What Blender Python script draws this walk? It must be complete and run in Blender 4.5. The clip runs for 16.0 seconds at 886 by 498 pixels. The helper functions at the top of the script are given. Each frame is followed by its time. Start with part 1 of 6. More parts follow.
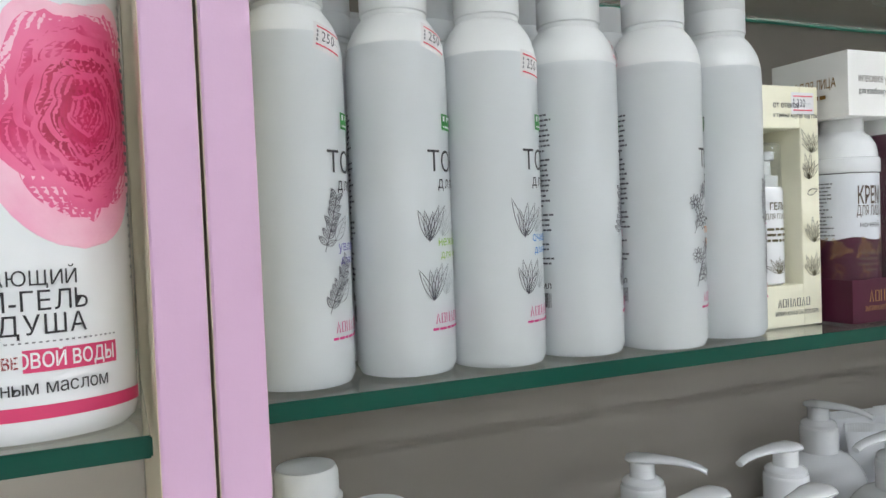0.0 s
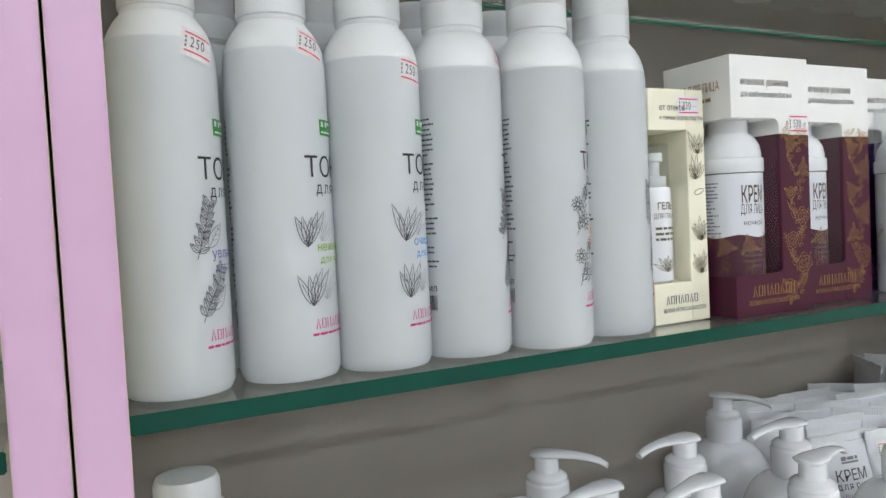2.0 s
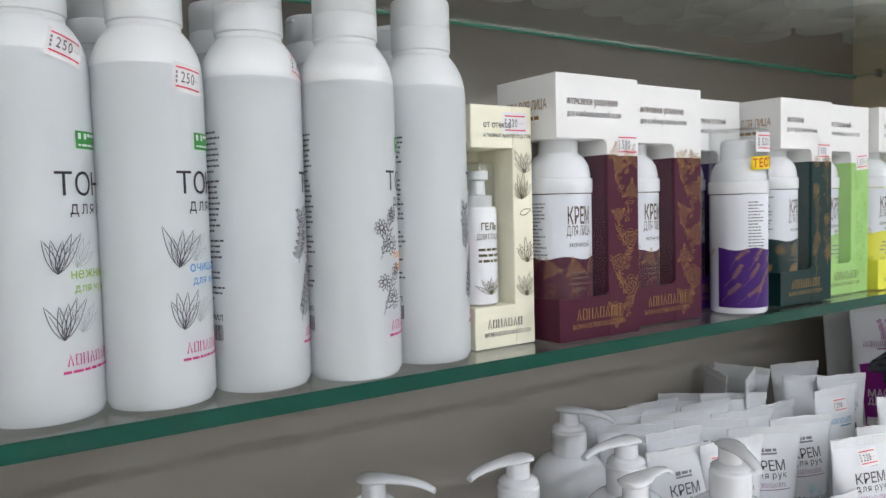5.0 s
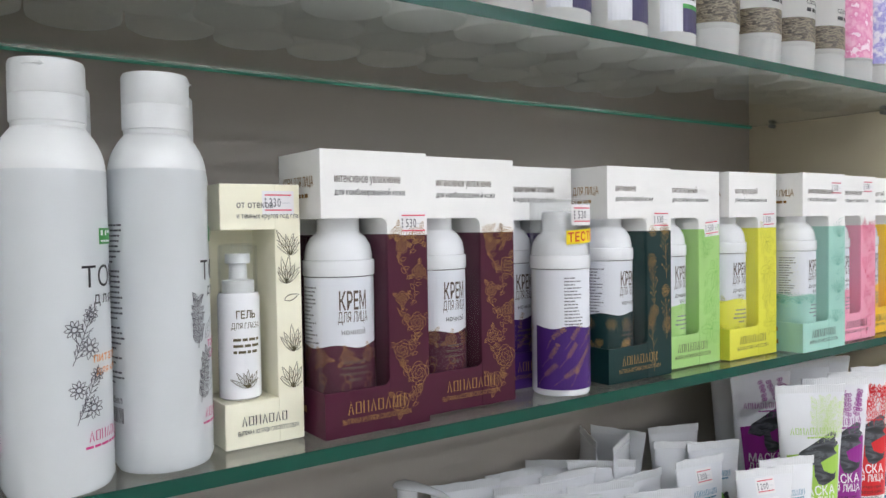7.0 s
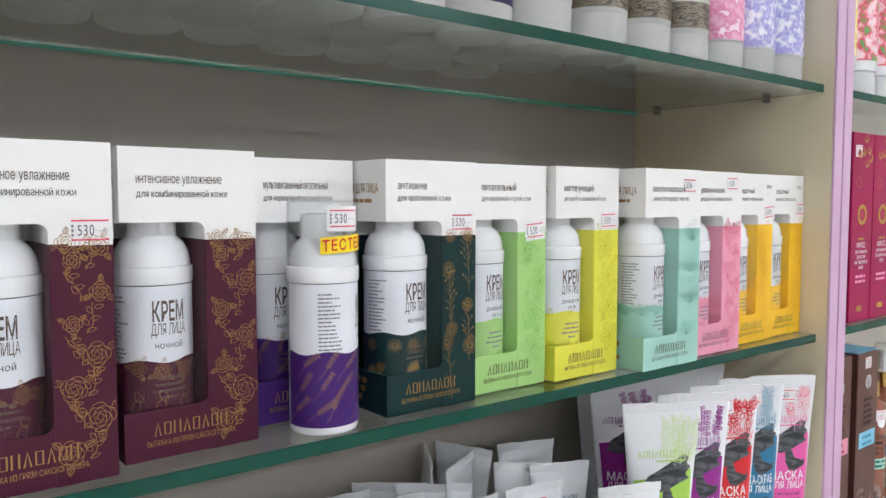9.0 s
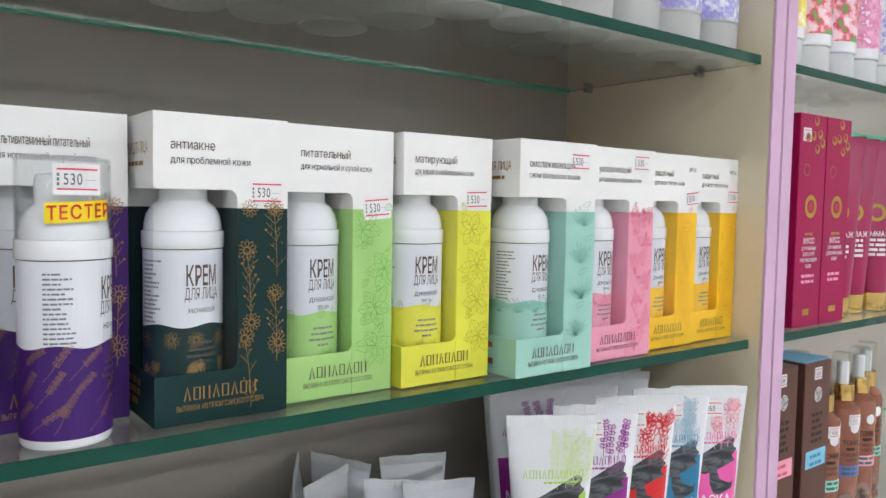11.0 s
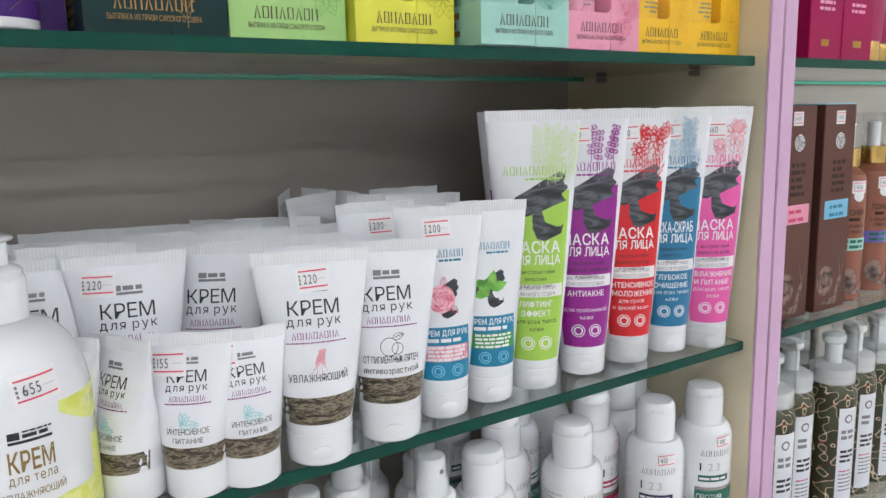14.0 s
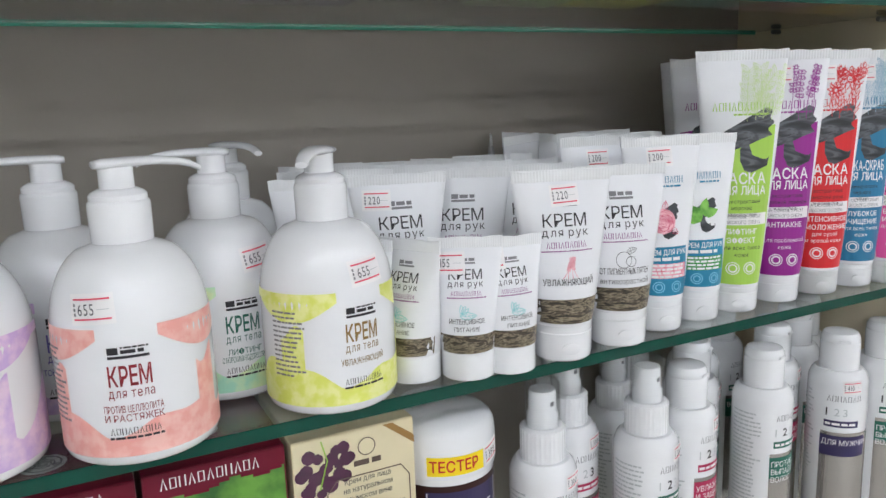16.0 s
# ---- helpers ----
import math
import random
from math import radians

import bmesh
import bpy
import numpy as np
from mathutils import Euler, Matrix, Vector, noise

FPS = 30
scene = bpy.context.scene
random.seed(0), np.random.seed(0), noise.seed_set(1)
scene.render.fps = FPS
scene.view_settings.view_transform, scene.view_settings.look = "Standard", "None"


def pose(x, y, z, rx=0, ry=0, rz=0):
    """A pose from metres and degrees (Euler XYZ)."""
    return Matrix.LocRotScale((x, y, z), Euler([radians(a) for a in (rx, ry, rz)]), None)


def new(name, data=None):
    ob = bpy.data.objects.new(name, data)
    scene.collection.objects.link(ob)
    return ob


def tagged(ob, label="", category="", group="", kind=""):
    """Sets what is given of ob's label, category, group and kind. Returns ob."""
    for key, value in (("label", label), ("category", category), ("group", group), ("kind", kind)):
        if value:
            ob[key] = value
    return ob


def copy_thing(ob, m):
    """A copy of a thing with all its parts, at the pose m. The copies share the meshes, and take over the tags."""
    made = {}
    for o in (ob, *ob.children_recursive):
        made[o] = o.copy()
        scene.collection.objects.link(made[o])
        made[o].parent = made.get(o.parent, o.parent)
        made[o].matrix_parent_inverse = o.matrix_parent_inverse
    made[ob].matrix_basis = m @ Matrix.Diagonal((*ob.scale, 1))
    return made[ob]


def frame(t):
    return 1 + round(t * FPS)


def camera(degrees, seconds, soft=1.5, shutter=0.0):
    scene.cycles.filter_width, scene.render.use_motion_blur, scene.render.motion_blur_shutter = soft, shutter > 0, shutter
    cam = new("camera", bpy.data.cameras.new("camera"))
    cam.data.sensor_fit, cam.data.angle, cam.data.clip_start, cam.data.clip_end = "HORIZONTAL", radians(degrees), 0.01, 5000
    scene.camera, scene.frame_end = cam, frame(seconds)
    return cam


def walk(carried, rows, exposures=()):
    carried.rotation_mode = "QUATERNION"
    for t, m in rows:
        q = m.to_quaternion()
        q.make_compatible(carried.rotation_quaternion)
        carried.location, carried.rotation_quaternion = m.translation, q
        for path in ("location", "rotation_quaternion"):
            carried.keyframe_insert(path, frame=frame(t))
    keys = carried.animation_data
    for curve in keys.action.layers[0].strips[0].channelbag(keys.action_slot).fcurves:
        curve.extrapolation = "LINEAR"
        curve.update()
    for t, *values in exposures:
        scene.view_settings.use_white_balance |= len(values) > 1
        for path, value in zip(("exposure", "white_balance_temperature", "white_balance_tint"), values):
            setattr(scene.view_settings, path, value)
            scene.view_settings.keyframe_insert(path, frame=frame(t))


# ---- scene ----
cam = camera(61.1, 16.0)
METRES, EYE, TILT, LEAN, TURN = 0.87, 1.4, 0.0, 0.0, -23.5
ROWS = [
    (0.0, 0.0, 0.0, 0.0, -0.08, -1.95, 2.28),
    (0.5, 0.0155, -0.0151, 0.0017, -0.94, -1.93, 2.39),
    (1.0, 0.0219, -0.0194, -0.0011, -1.99, -2.09, 2.69),
    (1.5, 0.038, -0.0071, -0.0058, -3.09, -2.35, 2.96),
    (2.0, 0.0334, -0.0034, 0.0031, -3.88, -2.51, 2.9),
    (2.5, 0.0463, 0.0039, 0.0047, -4.58, -2.58, 2.61),
    (3.0, 0.0495, 0.013, 0.0051, -5.14, -2.77, 2.36),
    (5.5, 0.1181, 0.0138, 0.0266, -11.58, -3.16, 1.26),
    (6.0, 0.1485, 0.0125, 0.0394, -11.79, -2.34, 1.21),
    (6.5, 0.1799, 0.0205, 0.0481, -11.69, -1.77, 1.13),
    (7.0, 0.2241, 0.0262, 0.0501, -12.17, -1.81, 0.97),
    (7.5, 0.2603, 0.0452, 0.0582, -13.1, -2.31, 0.74),
    (8.0, 0.312, 0.0636, 0.0609, -14.02, -3.05, 0.45),
    (8.5, 0.349, 0.073, 0.0658, -14.66, -3.52, 0.2),
    (11.0, 0.5101, 0.1391, 0.0478, -13.89, -3.5, -0.98),
    (11.5, 0.5643, 0.1696, 0.0411, -13.06, -3.69, -1.34),
    (12.0, 0.5955, 0.1829, 0.039, -12.27, -4.27, -1.38),
    (12.5, 0.6012, 0.1744, 0.0192, -11.8, -5.46, -0.5),
    (13.0, 0.5894, 0.1563, -0.0578, -11.26, -7.36, 0.63),
    (13.5, 0.5785, 0.1414, -0.0983, -10.45, -9.0, 1.27),
    (14.0, 0.5702, 0.1256, -0.1181, -9.73, -9.86, 1.38),
    (14.5, 0.5584, 0.1171, -0.1343, -9.37, -10.49, 1.32),
    (15.0, 0.556, 0.1053, -0.1415, -8.68, -10.73, 1.5),
    (15.5, 0.5198, 0.085, -0.1474, -6.82, -10.78, 1.71),
    (16.0, 0.4525, 0.0735, -0.1488, -3.77, -10.78, 2.05),
]
walk(cam, [(t, pose(0, 0, EYE, TILT, LEAN, TURN) @ pose(METRES * x, METRES * y, METRES * z, 90 + pitch, roll, yaw)) for t, x, y, z, yaw, pitch, roll in ROWS],
     exposures=[(0.0, 0.02, 6500, 10), (3.0, 0.07, 6500, 12), (8.0, 0.09, 6500, 14), (12.0, 0.0, 6500, 13), (14.0, -0.06, 6500, 13), (16.0, -0.06, 6500, 13)])

# ---- world and light ----
world = bpy.data.worlds.new("world")
scene.world = world
world.use_nodes = True
world.node_tree.nodes["Background"].inputs[0].default_value = (0.9, 0.95, 1.0, 1)
world.node_tree.nodes["Background"].inputs[1].default_value = 0.15
LAMP = 32.5


# ---- materials ----
def lin(r, g, b):
    f = lambda c: c / 12.92 if c <= 0.04045 else ((c + 0.055) / 1.055) ** 2.4
    return tuple(f(c / 255) for c in (r, g, b)) + (1,)


def mat(name, rgb, rough=0.45, metal=0.0, vary=0.06, scale=60, bump=0.02, grain=900, coat=0.0, trans=0.0, sss=0.0):
    """A plain surface with two scales of variation: soft blotches and a fine grain."""
    m = bpy.data.materials.new(name)
    m.use_nodes = True
    n, l = m.node_tree.nodes, m.node_tree.links
    b = n["Principled BSDF"]
    c = lin(*rgb)
    b.inputs["Base Color"].default_value = c
    b.inputs["Roughness"].default_value = rough
    b.inputs["Metallic"].default_value = metal
    b.inputs["Coat Weight"].default_value = coat
    b.inputs["Coat Roughness"].default_value = 0.12
    b.inputs["Transmission Weight"].default_value = trans
    if sss:
        b.inputs["Subsurface Weight"].default_value = sss
        b.inputs["Subsurface Radius"].default_value = (0.004, 0.004, 0.004)
        b.inputs["Subsurface Scale"].default_value = 1.0
    co = n.new("ShaderNodeTexCoord")
    nz = n.new("ShaderNodeTexNoise")
    nz.inputs["Scale"].default_value, nz.inputs["Detail"].default_value = scale, 4
    l.new(co.outputs["Object"], nz.inputs["Vector"])
    if vary:
        mx = n.new("ShaderNodeMix")
        mx.data_type = "RGBA"
        mx.inputs["A"].default_value = tuple(x * (1 - vary) for x in c[:3]) + (1,)
        mx.inputs["B"].default_value = tuple(min(1, x * (1 + vary)) for x in c[:3]) + (1,)
        l.new(nz.outputs["Fac"], mx.inputs["Factor"])
        l.new(mx.outputs["Result"], b.inputs["Base Color"])
    if bump:
        gz = n.new("ShaderNodeTexNoise")
        gz.inputs["Scale"].default_value = grain
        l.new(co.outputs["Object"], gz.inputs["Vector"])
        bp = n.new("ShaderNodeBump")
        bp.inputs["Strength"].default_value, bp.inputs["Distance"].default_value = bump * 4, 0.0004
        l.new(gz.outputs["Fac"], bp.inputs["Height"])
        l.new(bp.outputs["Normal"], b.inputs["Normal"])
    return m


def ramp_mat(name, stops, scale, stretch=(1, 1, 1), rough=0.4, distort=0.0, detail=8):
    """A printed or natural pattern: noise through a colour ramp."""
    m = mat(name, (128, 128, 128), rough, vary=0, bump=0)
    n, l = m.node_tree.nodes, m.node_tree.links
    mp = n.new("ShaderNodeMapping")
    mp.inputs["Scale"].default_value = stretch
    nz = next(x for x in n if x.bl_idname == "ShaderNodeTexNoise")
    nz.inputs["Scale"].default_value, nz.inputs["Detail"].default_value, nz.inputs["Distortion"].default_value = scale, detail, distort
    co = next(x for x in n if x.bl_idname == "ShaderNodeTexCoord")
    l.new(co.outputs["Object"], mp.inputs["Vector"])
    l.new(mp.outputs["Vector"], nz.inputs["Vector"])
    rp = n.new("ShaderNodeValToRGB")
    while len(rp.color_ramp.elements) < len(stops):
        rp.color_ramp.elements.new(0.5)
    for e, (p, rgb) in zip(rp.color_ramp.elements, stops):
        e.position, e.color = p, lin(*rgb)
    l.new(nz.outputs["Fac"], rp.inputs["Fac"])
    l.new(rp.outputs["Color"], n["Principled BSDF"].inputs["Base Color"])
    return m


def glass_mat(name, rgb, rough=0.0, ior=1.45):
    m = mat(name, rgb, rough, vary=0, bump=0, trans=1.0)
    m.node_tree.nodes["Principled BSDF"].inputs["IOR"].default_value = ior
    return m


M = {}
M["lilac"] = mat("lilac_laminate", (212, 174, 204), 0.32, vary=0.03, scale=20, bump=0.015)
M["cream_board"] = mat("cream_laminate", (226, 214, 186), 0.35, vary=0.03, scale=15, bump=0.015)
M["back_board"] = mat("grey_back_panel", (173, 166, 157), 0.2, vary=0.05, scale=8, bump=0.01)
M["groove"] = mat("dark_joint", (70, 50, 75), 0.8)
M["glass"] = glass_mat("shelf_glass", (246, 252, 249), 0.0, 1.5)
M["edge"] = mat("glass_front_edge", (14, 72, 59), 0.16, vary=0.12, scale=30, bump=0.01)
M["edge_back"] = mat("glass_back_edge", (84, 182, 154), 0.2, vary=0.1, scale=30)
M["steel"] = mat("zinc_pin", (150, 148, 142), 0.35, metal=0.9)
M["plaster"] = mat("white_plaster", (222, 220, 214), 0.8, scale=6)
M["floor"] = mat("grey_floor_tile", (222, 219, 214), 0.3, scale=6)
M["white"] = mat("white_plastic", (237, 238, 240), 0.17, vary=0.02, bump=0.004, coat=0.3)
M["milky"] = mat("milky_jar_plastic", (240, 240, 238), 0.4, vary=0.02, bump=0.006)
_n, _l = M["milky"].node_tree.nodes, M["milky"].node_tree.links
_tr, _mx = _n.new("ShaderNodeBsdfTranslucent"), _n.new("ShaderNodeMixShader")
_tr.inputs[0].default_value = (0.95, 0.95, 0.93, 1)
_mx.inputs[0].default_value = 0.5
_l.new(_n["Principled BSDF"].outputs[0], _mx.inputs[1])
_l.new(_tr.outputs[0], _mx.inputs[2])
_l.new(_mx.outputs[0], _n["Material Output"].inputs[0])
# rear-row copy of the same plastic, more translucent only to brighten the undersides
M["milky_thin"] = M["milky"].copy()
M["milky_thin"].name = "brightened_milky_plastic"
M["milky_thin"].node_tree.nodes["Mix Shader"].inputs[0].default_value = 0.8
M["white_tube"] = mat("white_laminate_tube", (235, 236, 239), 0.26, vary=0.025, scale=90, bump=0.008)
M["crimp"] = mat("pressed_tube_seal", (232, 233, 234), 0.3, vary=0.05, scale=200)
M["frost"] = mat("frosted_bottle_neck", (246, 248, 248), 0.34, vary=0.03, bump=0.012, trans=0.15)
M["liquid"] = mat("frosted_bottle_filled", (234, 238, 240), 0.34, vary=0.04, scale=25, bump=0.006, coat=0.25, trans=0.33)
M["liquid"].node_tree.nodes["Principled BSDF"].inputs["IOR"].default_value = 1.2
M["frost_cap"] = mat("frosted_cap", (242, 244, 244), 0.3, vary=0.05, scale=80, bump=0.01, trans=0.30)
M["clear"] = mat("clear_plastic", (250, 250, 250), 0.08, vary=0, bump=0)
_n, _l = M["clear"].node_tree.nodes, M["clear"].node_tree.links
_tp, _mx, _fr = _n.new("ShaderNodeBsdfTransparent"), _n.new("ShaderNodeMixShader"), _n.new("ShaderNodeLayerWeight")
_pw, _md = _n.new("ShaderNodeMath"), _n.new("ShaderNodeMath")
_pw.operation, _md.operation = "POWER", "MULTIPLY_ADD"
_pw.inputs[1].default_value, _md.inputs[1].default_value, _md.inputs[2].default_value = 4.0, 0.55, 0.025
_tp.inputs[0].default_value = (0.975, 0.98, 0.98, 1)
_l.new(_fr.outputs["Facing"], _pw.inputs[0])
_l.new(_pw.outputs[0], _md.inputs[0])
_l.new(_md.outputs[0], _mx.inputs[0])
_l.new(_tp.outputs[0], _mx.inputs[1])
_l.new(_mx.outputs[0], _n["Material Output"].inputs[0])
_gl = _n.new("ShaderNodeBsdfGlossy")
_gl.inputs["Roughness"].default_value = 0.06
_l.new(_gl.outputs[0], _mx.inputs[2])
_n.remove(_n["Principled BSDF"])
M["card_white"] = mat("white_card", (240, 239, 236), 0.5, vary=0.02, scale=120, bump=0.02)
M["sticker"] = mat("sticker_paper", (238, 236, 236), 0.5, vary=0.02)
M["red_line"] = mat("red_sticker_line", (226, 70, 100), 0.5)
M["ink"] = mat("black_ink", (40, 38, 42), 0.45)
M["figure_ink"] = mat("printed_figure_ink", (84, 82, 90), 0.5)
M["grey_ink"] = mat("grey_ink", (128, 128, 132), 0.5)
M["light_ink"] = mat("light_grey_ink", (186, 190, 192), 0.5)
M["gold"] = mat("gold_foil", (166, 128, 74), 0.35, metal=0.5, vary=0.1)
M["goldcap"] = mat("gold_metal", (212, 178, 112), 0.2, metal=1.0)
M["gold_brown"] = mat("gold_brown_ink", (142, 114, 62), 0.4)
M["bronze"] = mat("bronze_foil", (92, 76, 66), 0.35, metal=0.3)
M["magenta_ink"] = mat("magenta_ink", (206, 60, 130), 0.5)
M["purple_ink"] = mat("purple_ink", (140, 50, 130), 0.5)
M["green_ink"] = mat("green_ink", (60, 150, 70), 0.5)
M["blue_ink"] = mat("blue_ink", (70, 150, 215), 0.5)
M["orange_ink"] = mat("orange_ink", (232, 150, 70), 0.5)
M["violet_ink"] = mat("violet_ink", (110, 100, 180), 0.5)
M["lime_ink"] = mat("lime_ink", (150, 190, 70), 0.5)
M["maroon"] = mat("maroon_card", (74, 24, 46), 0.45, scale=80)
M["violet"] = mat("violet_card", (66, 32, 106), 0.42, scale=80)
M["forest"] = mat("dark_green_card", (15, 48, 48), 0.42, scale=80)
M["green"] = mat("leaf_green_card", (166, 210, 126), 0.45, scale=80)
M["green_l"] = mat("green_line", (112, 178, 76), 0.5)
M["yellow"] = mat("lemon_card", (228, 224, 72), 0.45, scale=80)
M["yellow_l"] = mat("olive_line", (176, 172, 30), 0.5)
M["mint"] = mat("mint_card", (158, 206, 192), 0.45, scale=80)
M["mint_l"] = mat("mint_line", (96, 168, 150), 0.5)
M["pink"] = mat("pink_card", (238, 158, 182), 0.45, scale=80)
M["pink_l"] = mat("rose_line", (212, 70, 110), 0.5)
M["amber"] = mat("amber_card", (248, 196, 36), 0.45, scale=80)
M["amber_l"] = mat("amber_line", (226, 158, 20), 0.5)
M["ivory"] = mat("ivory_card", (244, 240, 216), 0.5, scale=80)
M["ivory_l"] = mat("sepia_line", (96, 88, 60), 0.5)
M["label"] = mat("pale_label", (226, 228, 234), 0.4, vary=0.02)
M["mud"] = ramp_mat("mud_print", [(0.3, (34, 29, 24)), (0.46, (78, 68, 54)), (0.55, (150, 138, 116)), (0.66, (62, 53, 42))], 110, (1, 1, 4.2), 0.35, 1.6)
M["slime"] = ramp_mat("black_mud_smear", [(0.3, (40, 42, 46)), (0.5, (62, 65, 70)), (0.62, (96, 100, 106)), (0.72, (54, 56, 60))], 42, (1, 1, 3), 0.28, 1.2, 2)
M["mask_green"] = mat("lime_print", (166, 208, 84), 0.35)
M["mask_violet"] = mat("purple_print", (150, 28, 140), 0.35)
M["mask_red"] = mat("red_print", (216, 34, 42), 0.35)
M["mask_blue"] = mat("steel_blue_print", (34, 120, 160), 0.35)
M["mask_pink"] = mat("hot_pink_print", (232, 92, 168), 0.35)
M["pale_lime"] = mat("pale_lime_ink", (206, 226, 160), 0.4)
M["pale_blue"] = mat("pale_blue_ink", (150, 182, 200), 0.4)
M["teal"] = mat("teal_print", (20, 130, 165), 0.4)
M["aqua"] = mat("aqua_ink", (150, 214, 214), 0.45)
M["leaf"] = ramp_mat("fresh_leaf_print", [(0.35, (70, 140, 40)), (0.6, (130, 195, 80))], 160, rough=0.4)
M["rose"] = ramp_mat("pale_rose_print", [(0.35, (222, 120, 140)), (0.6, (246, 190, 200))], 220, rough=0.4)
M["coral"] = ramp_mat("coral_print", [(0.4, (242, 170, 160)), (0.6, (248, 196, 186))], 160, rough=0.35)
M["lemon_print"] = ramp_mat("lemon_print", [(0.4, (226, 232, 110)), (0.6, (238, 240, 160))], 160, rough=0.35)
M["sea_print"] = ramp_mat("sea_green_print", [(0.4, (170, 226, 200)), (0.6, (226, 240, 190))], 60, rough=0.35)
M["lavender_print"] = ramp_mat("lavender_print", [(0.4, (206, 176, 222)), (0.6, (232, 206, 230))], 120, rough=0.35)
M["crimson"] = mat("crimson_ink", (140, 30, 40), 0.45)
M["fuchsia"] = mat("fuchsia_card", (162, 4, 78), 0.4, scale=80)
M["fuchsia_tube"] = mat("fuchsia_tube", (160, 8, 80), 0.3, coat=0.2)
M["ochre"] = mat("ochre_ink", (176, 140, 40), 0.45)
M["copper"] = mat("copper_card", (108, 72, 64), 0.3, metal=0.4, vary=0.1, scale=20)
M["chocolate"] = mat("chocolate_card", (58, 32, 28), 0.4)
M["sky"] = mat("sky_blue_print", (128, 196, 226), 0.45)
M["rosy_amber"] = mat("amber_toner", (150, 92, 72), 0.15, vary=0.1, scale=30, coat=0.4)
M["snail"] = ramp_mat("snail_print", [(0.35, (46, 32, 30)), (0.6, (150, 120, 108))], 140, rough=0.4)
M["mosaic"] = ramp_mat("mosaic_print", [(0.40, (52, 54, 34)), (0.50, (150, 84, 52)), (0.53, (214, 206, 184)), (0.57, (66, 72, 46))], 120, rough=0.3, detail=0)
M["mosaic"].node_tree.nodes["Color Ramp"].color_ramp.interpolation = "CONSTANT"
M["silver"] = mat("silver_print", (168, 164, 160), 0.25, metal=0.8)
M["navy"] = mat("navy_ink", (48, 40, 84), 0.45)
M["berry"] = mat("berry_ink", (178, 30, 80), 0.45)
M["pine"] = mat("pine_ink", (30, 104, 88), 0.45)
M["tester_yellow"] = mat("tester_yellow", (250, 222, 20), 0.45)
M["tester_red"] = mat("tester_red", (206, 44, 36), 0.45)
M["grape"] = mat("grape_print", (74, 26, 60), 0.25, vary=0.4, scale=120, coat=0.4)
M["vine"] = ramp_mat("vine_leaf_print", [(0.35, (40, 100, 36)), (0.6, (104, 160, 60))], 50, rough=0.35)
M["parchment"] = mat("parchment_card", (224, 212, 176), 0.45, scale=40)
M["wine"] = mat("wine_card", (112, 22, 44), 0.45)
M["rose_deep"] = ramp_mat("rose_petal", [(0.3, (170, 14, 66)), (0.5, (206, 44, 104)), (0.7, (232, 104, 150))], 40, rough=0.35, distort=1.5)
M["rose_mid"] = ramp_mat("rose_petal_mid", [(0.3, (214, 56, 114)), (0.65, (236, 112, 156))], 40, rough=0.35)
M["rose_pale"] = ramp_mat("rose_petal_pale", [(0.3, (238, 150, 186)), (0.65, (250, 200, 216))], 40, rough=0.35)
M["rose_core"] = ramp_mat("rose_petal_core", [(0.3, (160, 10, 56)), (0.65, (206, 40, 98))], 60, rough=0.35, distort=1.0)
M["raspberry"] = mat("raspberry_print", (216, 62, 110), 0.4)
M["floral_pink"] = ramp_mat("pink_floral_print", [(0.4, (240, 180, 205)), (0.55, (222, 120, 170)), (0.6, (250, 225, 235))], 120, rough=0.4)
M["floral_blue"] = ramp_mat("lavender_floral_print", [(0.4, (236, 236, 246)), (0.54, (150, 150, 214)), (0.62, (196, 190, 232))], 130, rough=0.4)
M["floral_yellow"] = ramp_mat("yellow_floral_print", [(0.4, (250, 246, 220)), (0.55, (240, 220, 60))], 130, rough=0.4)
M["floral_red"] = ramp_mat("rose_floral_print", [(0.4, (250, 220, 226)), (0.55, (226, 60, 100)), (0.62, (110, 170, 90))], 110, rough=0.4)
for _k in ("maroon", "violet", "forest", "chocolate", "fuchsia", "copper", "wine", "edge"):
    M[_k].node_tree.nodes["Principled BSDF"].inputs["Specular IOR Level"].default_value = 0.22
M["lamp_body"] = mat("lamp_housing", (230, 230, 230), 0.4)
g = bpy.data.materials.new("lamp_diffuser")
g.use_nodes = True
b_ = g.node_tree.nodes["Principled BSDF"]
b_.inputs["Emission Color"].default_value = (0.87, 0.93, 1.0, 1)
b_.inputs["Emission Strength"].default_value = LAMP
M["diffuser"] = g


# ---- building helpers ----
def mesh_of(name, bm, mats, smooth=None):
    me = bpy.data.meshes.new(name)
    bm.to_mesh(me)
    bm.free()
    for m in mats if isinstance(mats, (list, tuple)) else [mats]:
        me.materials.append(M[m])
    if smooth is not None:
        me.polygons.foreach_set("use_smooth", [True] * len(me.polygons))
        me.set_sharp_from_angle(angle=radians(smooth))
    return me


def part(name, bm, mats, parent=None, label="", smooth=None, at=None):
    ob = new(name, mesh_of(name, bm, mats, smooth))
    ob.parent = parent
    if at is not None:
        ob.matrix_basis = at
    return tagged(ob, label)


def thing(name, m, label, category, group="", kind=""):
    ob = new(name)
    ob.empty_display_size = 0.02
    ob.matrix_basis = m
    return tagged(ob, label, category, group, kind)


